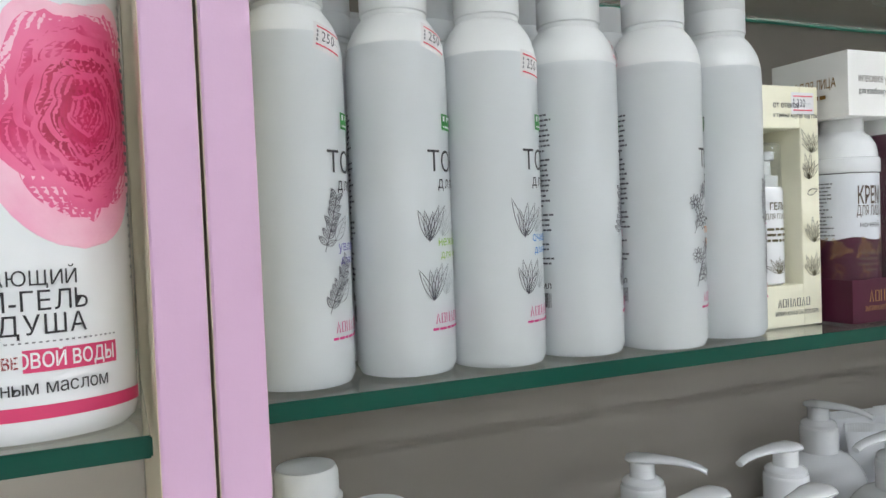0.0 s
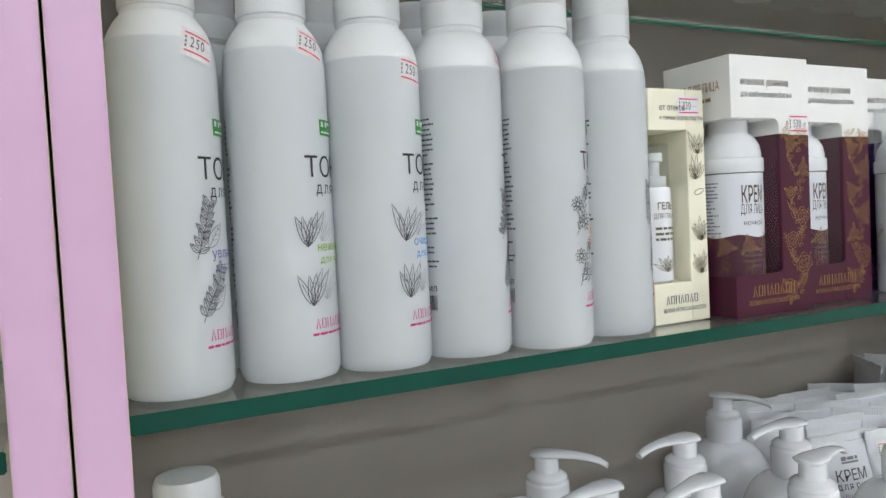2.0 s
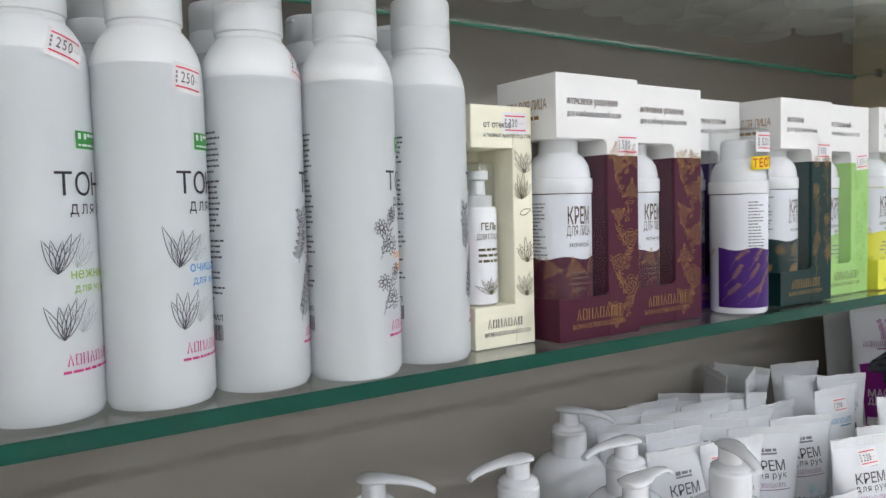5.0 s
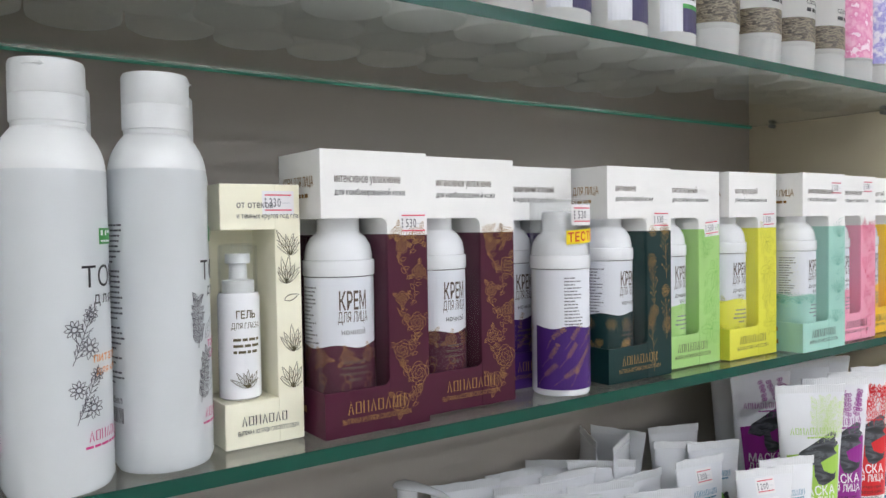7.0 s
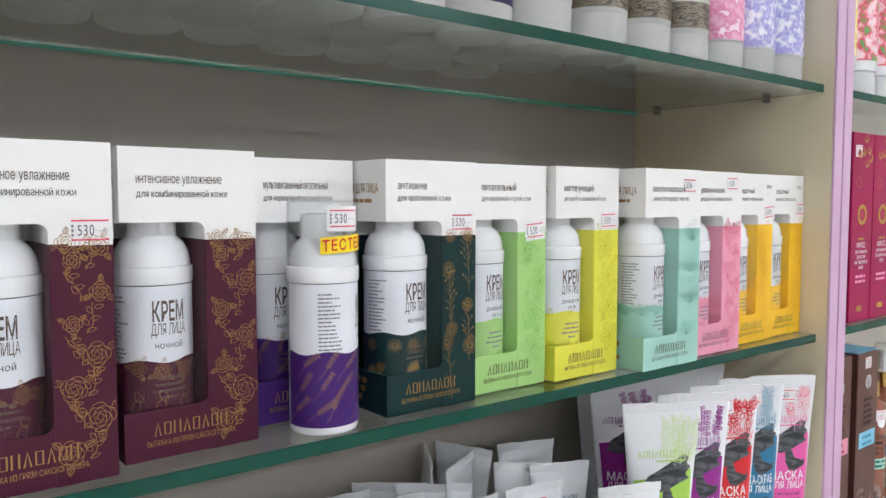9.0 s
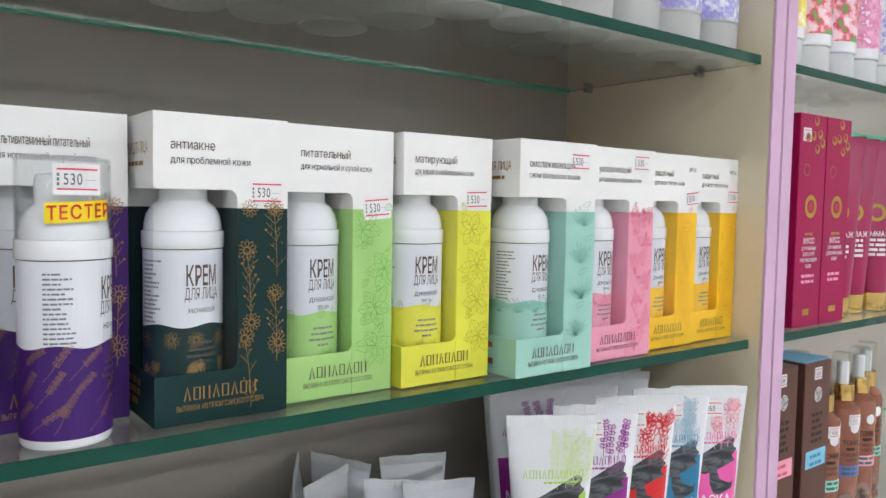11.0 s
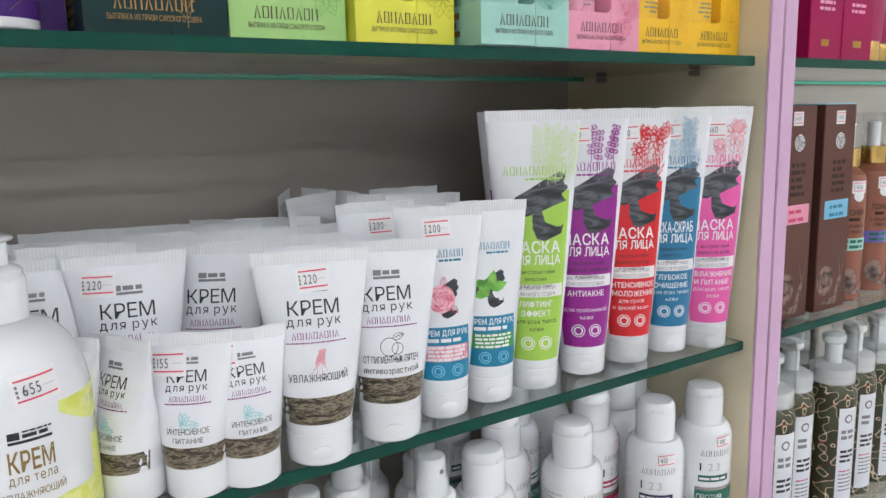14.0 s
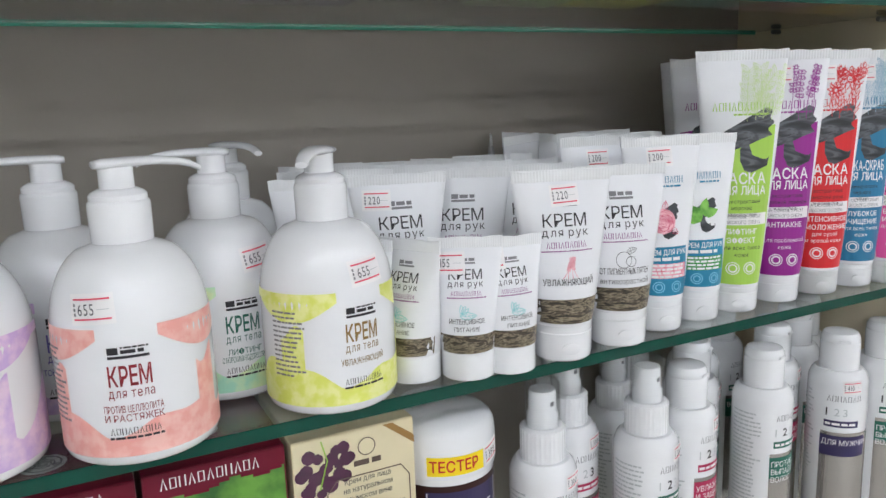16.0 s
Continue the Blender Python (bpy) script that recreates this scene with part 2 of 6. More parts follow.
def block(bm, x0, x1, y0, y1, z0, z1, mi=0, bev=0.0):
    r = bmesh.ops.create_cube(bm, size=1, matrix=Matrix.Translation(((x0 + x1) / 2, (y0 + y1) / 2, (z0 + z1) / 2)) @ Matrix.Diagonal((x1 - x0, y1 - y0, z1 - z0, 1)))
    vs = r["verts"]
    fs = {f for v in vs for f in v.link_faces}
    for f in fs:
        f.material_index = mi
    if bev:
        bmesh.ops.bevel(bm, geom=list({e for v in vs for e in v.link_edges}), offset=bev, segments=2, affect="EDGES", material=mi)
    return bm


def box_bm(x0, x1, y0, y1, z0, z1, bev=0.0):
    return block(bmesh.new(), x0, x1, y0, y1, z0, z1, 0, bev)


def lathe(profile, seg=40, bm=None, cx=0.0, cy=0.0, mi=0, squash=1.0):
    """A turned body from (radius, height) pairs, closed at both ends."""
    bm = bm or bmesh.new()
    rings = []
    for r, z in profile:
        rings.append([bm.verts.new((cx + r * math.cos(2 * math.pi * i / seg), cy + squash * r * math.sin(2 * math.pi * i / seg), z)) for i in range(seg)])
    for a, b in zip(rings, rings[1:]):
        for i in range(seg):
            bm.faces.new((a[i], a[(i + 1) % seg], b[(i + 1) % seg], b[i])).material_index = mi
    bm.faces.new(rings[0][::-1]).material_index = mi
    bm.faces.new(rings[-1]).material_index = mi
    return bm


def shell(profile, seg=36, t=0.0007):
    """A thin-walled cap, open below, from its outer (radius, height) pairs."""
    loop = list(profile) + [(max(r - t, 0.0004), z - (t if i < 2 else 0)) for i, (r, z) in enumerate(reversed(profile))]
    bm = bmesh.new()
    rings = [[bm.verts.new((r * math.cos(2 * math.pi * i / seg), r * math.sin(2 * math.pi * i / seg), z)) for i in range(seg)] for r, z in loop]
    n = len(profile)
    for j in range(len(rings)):
        if j == n - 1:
            continue
        a, b = rings[j], rings[(j + 1) % len(rings)]
        for i in range(seg):
            bm.faces.new((a[i], a[(i + 1) % seg], b[(i + 1) % seg], b[i]))
    bm.faces.new(rings[n - 1])
    bm.faces.new(rings[n][::-1])
    bmesh.ops.recalc_face_normals(bm, faces=bm.faces)
    return bm


def rounded(r, z0, z1, e=0.0015, top=True, n=3):
    """The profile of a short drum with rounded rims."""
    lo = [(r - e + e * math.sin(a), z0 + e - e * math.cos(a)) for a in [i * math.pi / 2 / n for i in range(n + 1)]]
    hi = [(r - e + e * math.cos(a), z1 - e + e * math.sin(a)) for a in [i * math.pi / 2 / n for i in range(n + 1)]]
    return lo + (hi if top else [(r, z1)])


from mathutils.geometry import tessellate_polygon


# letters of the built-in font, as flat triangles
CHARS = "АБВГДЕЖЗИЙКЛМНОПРСТУФХЦЧШЩЪЫЬЭЮЯабвгдежзийклмнопрстуфхцчшщъыьэюя0123456789SPFMERLOTCABNnl+-.:,*"
GLYPH = {}


def outline(spline, steps=3):
    """The corner points of one closed letter contour."""
    pts, bp = [], spline.bezier_points
    for i in range(len(bp)):
        a, b = bp[i], bp[(i + 1) % len(bp)]
        straight = a.handle_right_type == "VECTOR" and b.handle_left_type == "VECTOR"
        chord, bow = (b.co - a.co).length, (a.handle_right - a.co).cross(b.co - a.co).length + (b.handle_left - a.co).cross(b.co - a.co).length
        n = 1 if straight or bow < 1e-4 * max(chord, 1e-6) else steps
        for s in range(n):
            t = s / n
            p = a.co * (1 - t) ** 3 + a.handle_right * 3 * t * (1 - t) ** 2 + b.handle_left * 3 * t * t * (1 - t) + b.co * t ** 3
            pts.append((p.x, p.y))
    return pts


def area(pts):
    return sum(a[0] * b[1] - b[0] * a[1] for a, b in zip(pts, pts[1:] + pts[:1])) / 2


def inside(p, pts):
    hit = False
    for (ax, ay), (bx, by) in zip(pts, pts[1:] + pts[:1]):
        if (ay > p[1]) != (by > p[1]) and p[0] < ax + (bx - ax) * (p[1] - ay) / (by - ay):
            hit = not hit
    return hit


def thicken(pts, d):
    """Moves a contour outward (or inward for holes) by d."""
    out, n = [], len(pts)
    for i in range(n):
        a, p, b = pts[i - 1], pts[i], pts[(i + 1) % n]
        n1, n2 = Vector((p[1] - a[1], a[0] - p[0])), Vector((b[1] - p[1], p[0] - b[0]))
        if n1.length < 1e-6 or n2.length < 1e-6:
            out.append(p)
            continue
        n1.normalize(), n2.normalize()
        m = n1 + n2
        m = m * (1 / max(0.35, m.length_squared / 2))
        out.append((p[0] - m.x * d, p[1] - m.y * d))
    return out


def load_glyphs():
    obs = []
    for ch in CHARS:
        cu = bpy.data.curves.new("glyph", "FONT")
        cu.body, cu.size = ch, 1.0
        ob = bpy.data.objects.new("glyph", cu)
        scene.collection.objects.link(ob)
        obs.append((ch, ob))
    dg = bpy.context.evaluated_depsgraph_get()
    for ch, ob in obs:
        ev = ob.evaluated_get(dg)
        loops = [outline(s) for s in ev.to_curve(dg).splines]
        ev.to_curve_clear()
        loops = [q for q in loops if len(q) > 2]
        big = max(loops, key=lambda q: abs(area(q)))
        sign = 1 if area(big) > 0 else -1
        for bold in (0, 1):
            d = 0.016 if bold else 0.0
            ls = [thicken(q, -sign * d) if d else q for q in loops]
            outer = [q for q in ls if area(q) * sign > 0]
            holes = [q for q in ls if area(q) * sign <= 0]
            vs, fs = [], []
            for k, o in enumerate(outer):
                group = [o] + [hl for hl in holes if inside(hl[0], o)]
                flat_pts = [p for g2 in group for p in g2]
                tris = tessellate_polygon([[Vector((x, y, 0)) for x, y in g2] for g2 in group])
                for turn in range(1, 40):
                    if len(tris) >= len(flat_pts) + 2 * len(group) - 4:
                        break
                    ct, st = math.cos(turn * 0.37), math.sin(turn * 0.37)
                    tris = tessellate_polygon([[Vector((x * ct - y * st, x * st + y * ct, 0)) for x, y in g2] for g2 in group])
                base = len(vs)
                vs += [(x, y, 0.12 * k) for x, y in flat_pts]
                fs += [tuple(base + i for i in t) for t in tris]
            x0, x1 = min(v[0] for v in vs), max(v[0] for v in vs)
            GLYPH[ch, bold] = ([(x - x0, y, k) for x, y, k in vs], fs, x1 - x0)
    for ch, ob in obs:
        cu = ob.data
        bpy.data.objects.remove(ob)
        bpy.data.curves.remove(cu)


load_glyphs()


class Art:
    """Flat print: shapes in metres on a sheet (u right, v up), laid onto a surface by place()."""

    def __init__(self):
        self.verts, self.faces, self.mats = [], [], []

    def mi(self, m):
        if m not in self.mats:
            self.mats.append(m)
        return self.mats.index(m)

    def poly(self, pts, m, layer=1):
        k = len(self.verts)
        self.verts += [(u, v, layer) for u, v in pts]
        self.faces.append((tuple(range(k, k + len(pts))), self.mi(m)))

    def rect(self, u0, v0, u1, v1, m, layer=1, nu=1, nv=1):
        nu, nv = max(nu, math.ceil(abs(u1 - u0) / 0.003)), max(nv, math.ceil(abs(v1 - v0) / 0.007))
        for i in range(nu):
            for j in range(nv):
                a, b = u0 + (u1 - u0) * i / nu, u0 + (u1 - u0) * (i + 1) / nu
                c, d = v0 + (v1 - v0) * j / nv, v0 + (v1 - v0) * (j + 1) / nv
                self.poly([(a, c), (b, c), (b, d), (a, d)], m, layer)

    def fill(self, pts, m, layer=1, step=0.0016):
        """A filled outline cut into short strips, so that it follows a curved surface."""
        lo, hi = min(p[1] for p in pts), max(p[1] for p in pts)
        n = max(4, math.ceil((hi - lo) / step))

        def cuts(v):
            xs = []
            for (ax, ay), (bx, by) in zip(pts, list(pts[1:]) + [pts[0]]):
                if (ay <= v) != (by <= v):
                    xs.append(ax + (bx - ax) * (v - ay) / (by - ay))
            return sorted(xs)
        e = (hi - lo) * 1e-4
        for j in range(n):
            a, b = lo + (hi - lo) * j / n, lo + (hi - lo) * (j + 1) / n
            ca, cb = cuts(a + e), cuts(b - e)
            if len(ca) != len(cb):
                ca = cb = cuts((a + b) / 2)
            for i in range(0, len(ca) - 1, 2):
                k = max(1, math.ceil(max(ca[i + 1] - ca[i], cb[i + 1] - cb[i]) / 0.003))
                for q in range(k):
                    f0, f1 = q / k, (q + 1) / k
                    self.poly([(ca[i] + (ca[i + 1] - ca[i]) * f0, a), (ca[i] + (ca[i + 1] - ca[i]) * f1, a), (cb[i] + (cb[i + 1] - cb[i]) * f1, b), (cb[i] + (cb[i + 1] - cb[i]) * f0, b)], m, layer)

    def wave(self, u0, u1, v0, top, m, layer=1, n=24):
        """A filled area from v0 up to the curve top(u)."""
        for i in range(n):
            a, b = u0 + (u1 - u0) * i / n, u0 + (u1 - u0) * (i + 1) / n
            rows = max(1, math.ceil((top(a) - v0) / 0.007))
            for j in range(rows):
                f0, f1 = j / rows, (j + 1) / rows
                self.poly([(a, v0 + (top(a) - v0) * f0), (b, v0 + (top(b) - v0) * f0), (b, v0 + (top(b) - v0) * f1), (a, v0 + (top(a) - v0) * f1)], m, layer)

    def text(self, s, u, v, size, m, bold=0, sx=1.0, align="l", layer=2, gap=0.09, fit=0.0):
        width = sum((GLYPH[c, bold][2] + gap if c != " " else 0.3) for c in s) * size * sx
        if fit and width > fit:
            sx, width = sx * fit / width, fit
        u -= {"l": 0, "c": width / 2, "r": width}[align]
        mi = self.mi(m)
        for c in s:
            if c == " ":
                u += 0.3 * size * sx
                continue
            vs, fs, w = GLYPH[c, bold]
            k = len(self.verts)
            self.verts += [(u + x * size * sx, v + y * size, layer + k2) for x, y, k2 in vs]
            self.faces += [(tuple(k + i for i in f), mi) for f in fs]
            u += (w + gap) * size * sx
        return width

    def bars(self, u, v, w, h, m, rng, layer=2, align="l"):
        """One line of writing too small to read."""
        x, end = 0.0, w
        while x < end - h:
            d = min(rng.uniform(1.2, 4.2) * h, end - x)
            o = u + x - (w / 2 if align == "c" else 0)
            self.rect(o, v, o + d, v + h, m, layer)
            x += d + 0.5 * h

    def marks(self, u, v, w, h, m, layer=2, align="l"):
        """A brand name as a row of plain stroke shapes."""
        n = max(5, round(w / (h * 0.74)))
        o = u - (w / 2 if align == "c" else 0)
        q = w / n
        e = max(0.00028, min(h * 0.12, q * 0.16))
        for i in range(n):
            a = o + q * i
            b = a + q * 0.76
            if i % 5 in (0, 3):
                self.line([(a + e / 2, v), ((a + b) / 2, v + h), (b - e / 2, v)], e, m, layer)
            elif i % 5 in (1, 4):
                self.line([(a + e / 2, v + e / 2), (b - e / 2, v + e / 2), (b - e / 2, v + h - e / 2), (a + e / 2, v + h - e / 2)], e, m, layer, True)
            else:
                self.rect(a, v, a + e, v + h, m, layer)
                self.rect(b - e, v, b, v + h, m, layer)

    def clip(self, keep):
        """Leaves out the faces that lie off the printed area."""
        self.faces = [f for f in self.faces if all(keep(*self.verts[i][:2]) for i in f[0])]

    def line(self, pts, w, m, layer=2, closed=False):
        if closed:
            pts = list(pts) + [pts[0]]
        L, R = [], []
        n = len(pts)
        for i in range(n):
            a, b = pts[max(0, i - 1)], pts[min(n - 1, i + 1)]
            if closed and i in (0, n - 1):
                a, b = pts[n - 2], pts[1]
            dx, dy = b[0] - a[0], b[1] - a[1]
            d = math.hypot(dx, dy) or 1
            ox, oy = -dy / d * w / 2, dx / d * w / 2
            L.append((pts[i][0] + ox, pts[i][1] + oy))
            R.append((pts[i][0] - ox, pts[i][1] - oy))
        for i in range(n - 1):
            self.poly([R[i], R[i + 1], L[i + 1], L[i]], m, layer)

    def disc(self, u, v, r, m, layer=2, n=18, ry=None):
        ry = ry or r
        (self.fill if r > 0.0025 else self.poly)([(u + r * math.cos(2 * math.pi * i / n), v + ry * math.sin(2 * math.pi * i / n)) for i in range(n)], m, layer)

    def ring(self, u, v, r, w, m, layer=2, n=18):
        self.line([(u + r * math.cos(2 * math.pi * i / n), v + r * math.sin(2 * math.pi * i / n)) for i in range(n)], w, m, layer, True)

    def leaf(self, u, v, ang, ln, wd, w, m, layer=2, vein=True, fill=None):
        ca, sa = math.cos(ang), math.sin(ang)
        f = lambda s, o: (u + ca * s - sa * o, v + sa * s + ca * o)
        prof = [(i / 7, math.sin(math.pi * (i / 7) ** 0.8) * wd / 2) for i in range(8)]
        out = [f(s * ln, o) for s, o in prof] + [f(s * ln, -o) for s, o in reversed(prof[1:-1])]
        if fill:
            self.fill(out, fill, layer)
            return
        self.line(out, w, m, layer, True)
        if vein:
            self.line([f(0, 0), f(ln * 0.9, 0)], w * 0.8, m, layer)
            for s in (0.3, 0.5, 0.7):
                for sg in (1, -1):
                    self.line([f(s * ln, 0), f((s + 0.14) * ln, sg * wd * 0.32)], w * 0.6, m, layer)

    def daisy(self, u, v, r, w, m, rng, layer=2, petals=9):
        self.ring(u, v, r * 0.3, w * 1.6, m, layer, 10)
        a0 = rng.uniform(0, 6)
        for i in range(petals):
            a = a0 + 2 * math.pi * i / petals
            self.leaf(u + 0.32 * r * math.cos(a), v + 0.32 * r * math.sin(a), a, r * 0.7, r * 0.36, w, m, layer, False)

    def rose(self, u, v, r, w, m, rng, layer=2):
        a0 = rng.uniform(0, 6)
        for k in range(5):
            rr = r * (1 - k * 0.19)
            for j in range(4):
                s = a0 + k * 0.8 + j * math.pi / 2
                self.line([(u + rr * (1 + 0.12 * math.sin(3 * t)) * math.cos(s + t), v + rr * (1 + 0.12 * math.sin(3 * t)) * math.sin(s + t)) for t in [i * 0.3 for i in range(6)]], w, m, layer)
        for j in range(3):
            a = a0 + j * 2.1
            self.leaf(u + r * math.cos(a), v + r * math.sin(a), a, r * 0.9, r * 0.55, w, m, layer)

    def sprig(self, u, v, ang, ln, w, m, rng, kind="leaf", layer=2):
        pts, a = [(u, v)], ang
        for i in range(8):
            a += rng.uniform(-0.15, 0.15)
            pts.append((pts[-1][0] + math.cos(a) * ln / 8, pts[-1][1] + math.sin(a) * ln / 8))
        self.line(pts, w, m, layer)
        for i in range(1, 9):
            for sg in (1, -1):
                b = a + sg * rng.uniform(0.5, 1.0)
                if kind == "leaf":
                    self.leaf(*pts[i], b, ln * 0.24, ln * 0.1, w, m, layer, ln > 0.02)
                elif kind == "lavender":
                    if i > 3:
                        for q in range(2):
                            self.leaf(*pts[i], b + q * 0.5 * sg, ln * 0.1, ln * 0.07, w, m, layer, False)
                else:
                    e = (pts[i][0] + math.cos(b) * ln * 0.16, pts[i][1] + math.sin(b) * ln * 0.16)
                    self.line([pts[i], e], w, m, layer)
                    self.line([((pts[i][0] + e[0]) / 2, (pts[i][1] + e[1]) / 2), (e[0] + math.cos(b - sg) * ln * 0.05, e[1] + math.sin(b - sg) * ln * 0.05)], w, m, layer)
        if kind == "daisy":
            self.daisy(*pts[-1], ln * 0.16, w, m, rng, layer)

    def aloe(self, u, v, ln, w, m, rng, layer=2, n=7, spread=0.64, lean=0.0):
        for i in range(n):
            a = math.pi * (0.5 + spread * (i / (n - 1) - 0.5)) - lean + rng.uniform(-0.08, 0.08)
            self.leaf(u, v, a, ln * rng.uniform(0.7, 1.0), ln * 0.17, w, m, layer, False)
            self.line([(u, v), (u + math.cos(a) * ln * 0.6, v + math.sin(a) * ln * 0.6)], w * 0.7, m, layer)

    def place(self, f, name, parent, label="", lift=0.00018):
        """Lays the print on a surface: f(u, v, d) gives the place at d above it."""
        me = bpy.data.meshes.new(name)
        me.from_pydata([f(u, v, k * lift) for u, v, k in self.verts], [], [x[0] for x in self.faces])
        for m in self.mats:
            me.materials.append(M[m])
        me.polygons.foreach_set("material_index", [x[1] for x in self.faces])
        ob = new(name, me)
        ob.parent = parent
        return tagged(ob, label)


def flat(x=0.0, y=0.0, z=0.0):
    return lambda u, v, d: (x + u, y - d, z + v)


def left_side(x=0.0, y=0.0, z=0.0):
    return lambda u, v, d: (x - d, y - u, z + v)


def around(r, turn=0.0, cx=0.0, cy=0.0, z=0.0):
    rf = r if callable(r) else (lambda v: r)

    def f(u, v, d):
        q = rf(v)
        a = u / max(q, 0.004) + radians(turn)
        return (cx + (q + d) * math.sin(a), cy - (q + d) * math.cos(a), z + v)
    return f


def price(parent, f, number, u, v, w=0.0165, h=0.0115, tilt=0.0, name="price_sticker"):
    """A white price sticker with two red lines and a figure, stuck on a surface."""
    ct, st = math.cos(tilt), math.sin(tilt)
    g = lambda a, b, d: f(u + a * ct - b * st, v + a * st + b * ct, d)
    A = Art()
    A.rect(-w / 2, -h / 2, w / 2, h / 2, "sticker", 1, 6, 1)
    s = A.place(g, name, parent, "white price sticker with red lines", 0.00035)
    B = Art()
    for y in (-h * 0.34, h * 0.3):
        B.rect(-w * 0.42, y, w * 0.42, y + h * 0.055, "red_line", 1, 6, 1)
    B.text(number, -w * 0.29, -h * 0.17, h * 0.52, "figure_ink", 0, 0.64, gap=0.18)
    B.rect(w * 0.12, -h * 0.02, w * 0.38, h * 0.0, "light_ink")
    for i in range(3):
        B.rect(-w * 0.42, -h * 0.2 + i * h * 0.15, -w * 0.37, -h * 0.1 + i * h * 0.15, "grey_ink")
    B.place(g, "price_print", s, "", 0.00055)
    return s


# ---- setting ----
Z_UP, Z_MID, Z_LOW, Z_BOT = 1.561, 1.338, 1.118, 0.898
Y_EDGE, Y_POST, Y_BACK = 0.255, 0.246, 0.46
XL, XR = 0.043, 1.011          # inner faces of the cabinet that is walked along
ROOM = (-2.6, 3.8, -6.4, 0.5, 2.8)


def structure(name, bm, mats, label, category, smooth=None):
    ob = part(name, bm, mats, None, smooth=smooth)
    return tagged(ob, label, category, "", "structure")


x0, x1, y0, y1, zc = ROOM
structure("floor", box_bm(x0, x1, y0, y1, -0.1, 0), "floor", "grey tiled shop floor in front of the cabinets", "floor")
structure("ceiling", box_bm(x0, x1, y0, y1, zc, zc + 0.1), "plaster", "white shop ceiling above the cabinets", "ceiling")
structure("wall_north", box_bm(x0, x1, y1, y1 + 0.1, 0, zc), "plaster", "plain white wall behind the cabinets", "wall")
structure("wall_south", box_bm(x0, x1, y0 - 0.1, y0, 0, zc), "plaster", "plain white wall across the aisle", "wall")
structure("wall_west", box_bm(x0 - 0.1, x0, y0, y1, 0, zc), "plaster", "plain white end wall", "wall")
structure("wall_east", box_bm(x1, x1 + 0.1, y0, y1, 0, zc), "plaster", "plain white end wall", "wall")


def ceiling_lamp(x, y):
    t = thing("ceiling_lamp", pose(x, y, zc), "white linear lamp fixed to the ceiling", "lamp", "lamps over the aisle")
    part("housing", box_bm(-0.62, 0.62, -0.055, 0.055, -0.06, 0, 0.004), "lamp_body", t)
    part("diffuser", box_bm(-0.6, 0.6, -0.045, 0.045, -0.072, -0.0605, 0.003), "diffuser", t, "glowing white diffuser")
    return t


lamp = ceiling_lamp(-1.4, -1.6)
for ly in (-1.6, -3.2, -4.8):
    for lx in (-1.4, 0.1, 1.6, 3.0):
        if (lx, ly) != (-1.4, -1.6):
            copy_thing(lamp, pose(lx, ly, zc))


def cabinet(xa, xb, label):
    """An open shop cabinet: two side boards, back, plinth and an added, unseen top."""
    t = thing("cabinet", pose(xa, Y_POST, 0), label, "cabinet", "row of cabinets")
    w, d = xb - xa, Y_BACK - Y_POST
    e = 0.0165
    for nm, u in (("side_board", -e), ("side_board", w)):
        s = part(nm, box_bm(u, u + e, 0.0012, d + 0.018, 0, 2.1), "cream_board", t, "cream laminated side board")
        part("edge_strip", box_bm(u + 0.0003, u + e - 0.0003, -0.0008, 0.0010, 0, 2.1, 0.0006), "lilac", s, "lilac front edge strip")
    part("back_board", box_bm(0.0005, w - 0.0005, d, d + 0.016, 0.1, 2.08), "back_board", t, "grey glossy back panel")
    # out of view, added to keep light from falling in from above
    part("unseen_top_board", box_bm(0.0005, w - 0.0005, 0.002, d - 0.0005, 2.08, 2.1), "cream_board", t)
    part("plinth", box_bm(0.0005, w - 0.0005, 0.01, d - 0.0005, 0.0, 0.1), "cream_board", t)
    return t


E2 = 0.0165
cabinet(XL, XR, "lilac edged open cabinet with glass shelves")
cabinet(XL - 2 * E2 - 0.001 - 0.975, XL - 2 * E2 - 0.001, "lilac edged open cabinet with glass shelves, rose gel inside")
cabinet(XR + 2 * E2 + 0.001, XR + 2 * E2 + 0.976, "lilac edged open cabinet of toners and magenta boxes")


def glass_shelf(xa, xb, z, label, y=Y_EDGE, yaw=0.0):
    t = thing("glass_shelf", pose(xa, y, z, 0, 0, yaw), label, "shelf", "glass shelves")
    w, d = xb - xa - 0.002, Y_BACK - y - 0.004
    p = part("pane", box_bm(0.001, w, 0.0006, d - 0.0006, -0.0075, -0.0006), "glass", t)
    p.visible_shadow = False
    part("front_edge", box_bm(0.0005, w + 0.0005, -0.0004, 0.0005, -0.0078, -0.0005, 0.0006), "edge", t, "dark green polished glass edge")
    part("rear_edge", box_bm(0.0005, w + 0.0005, d - 0.0005, d, -0.0095, -0.0007), "edge_back", t, "pale green rear glass edge")
    for u in (0.0008, w - 0.0112):
        for y in (0.05, d - 0.03):
            part("shelf_pin", lathe([(0.0018, 0), (0.0022, 0.0008), (0.0022, 0.009), (0.0018, 0.01)], 12), "steel", t, "small metal shelf pin",
                 at=pose(u, y, -0.0100, 0, 90, 0))
    return t


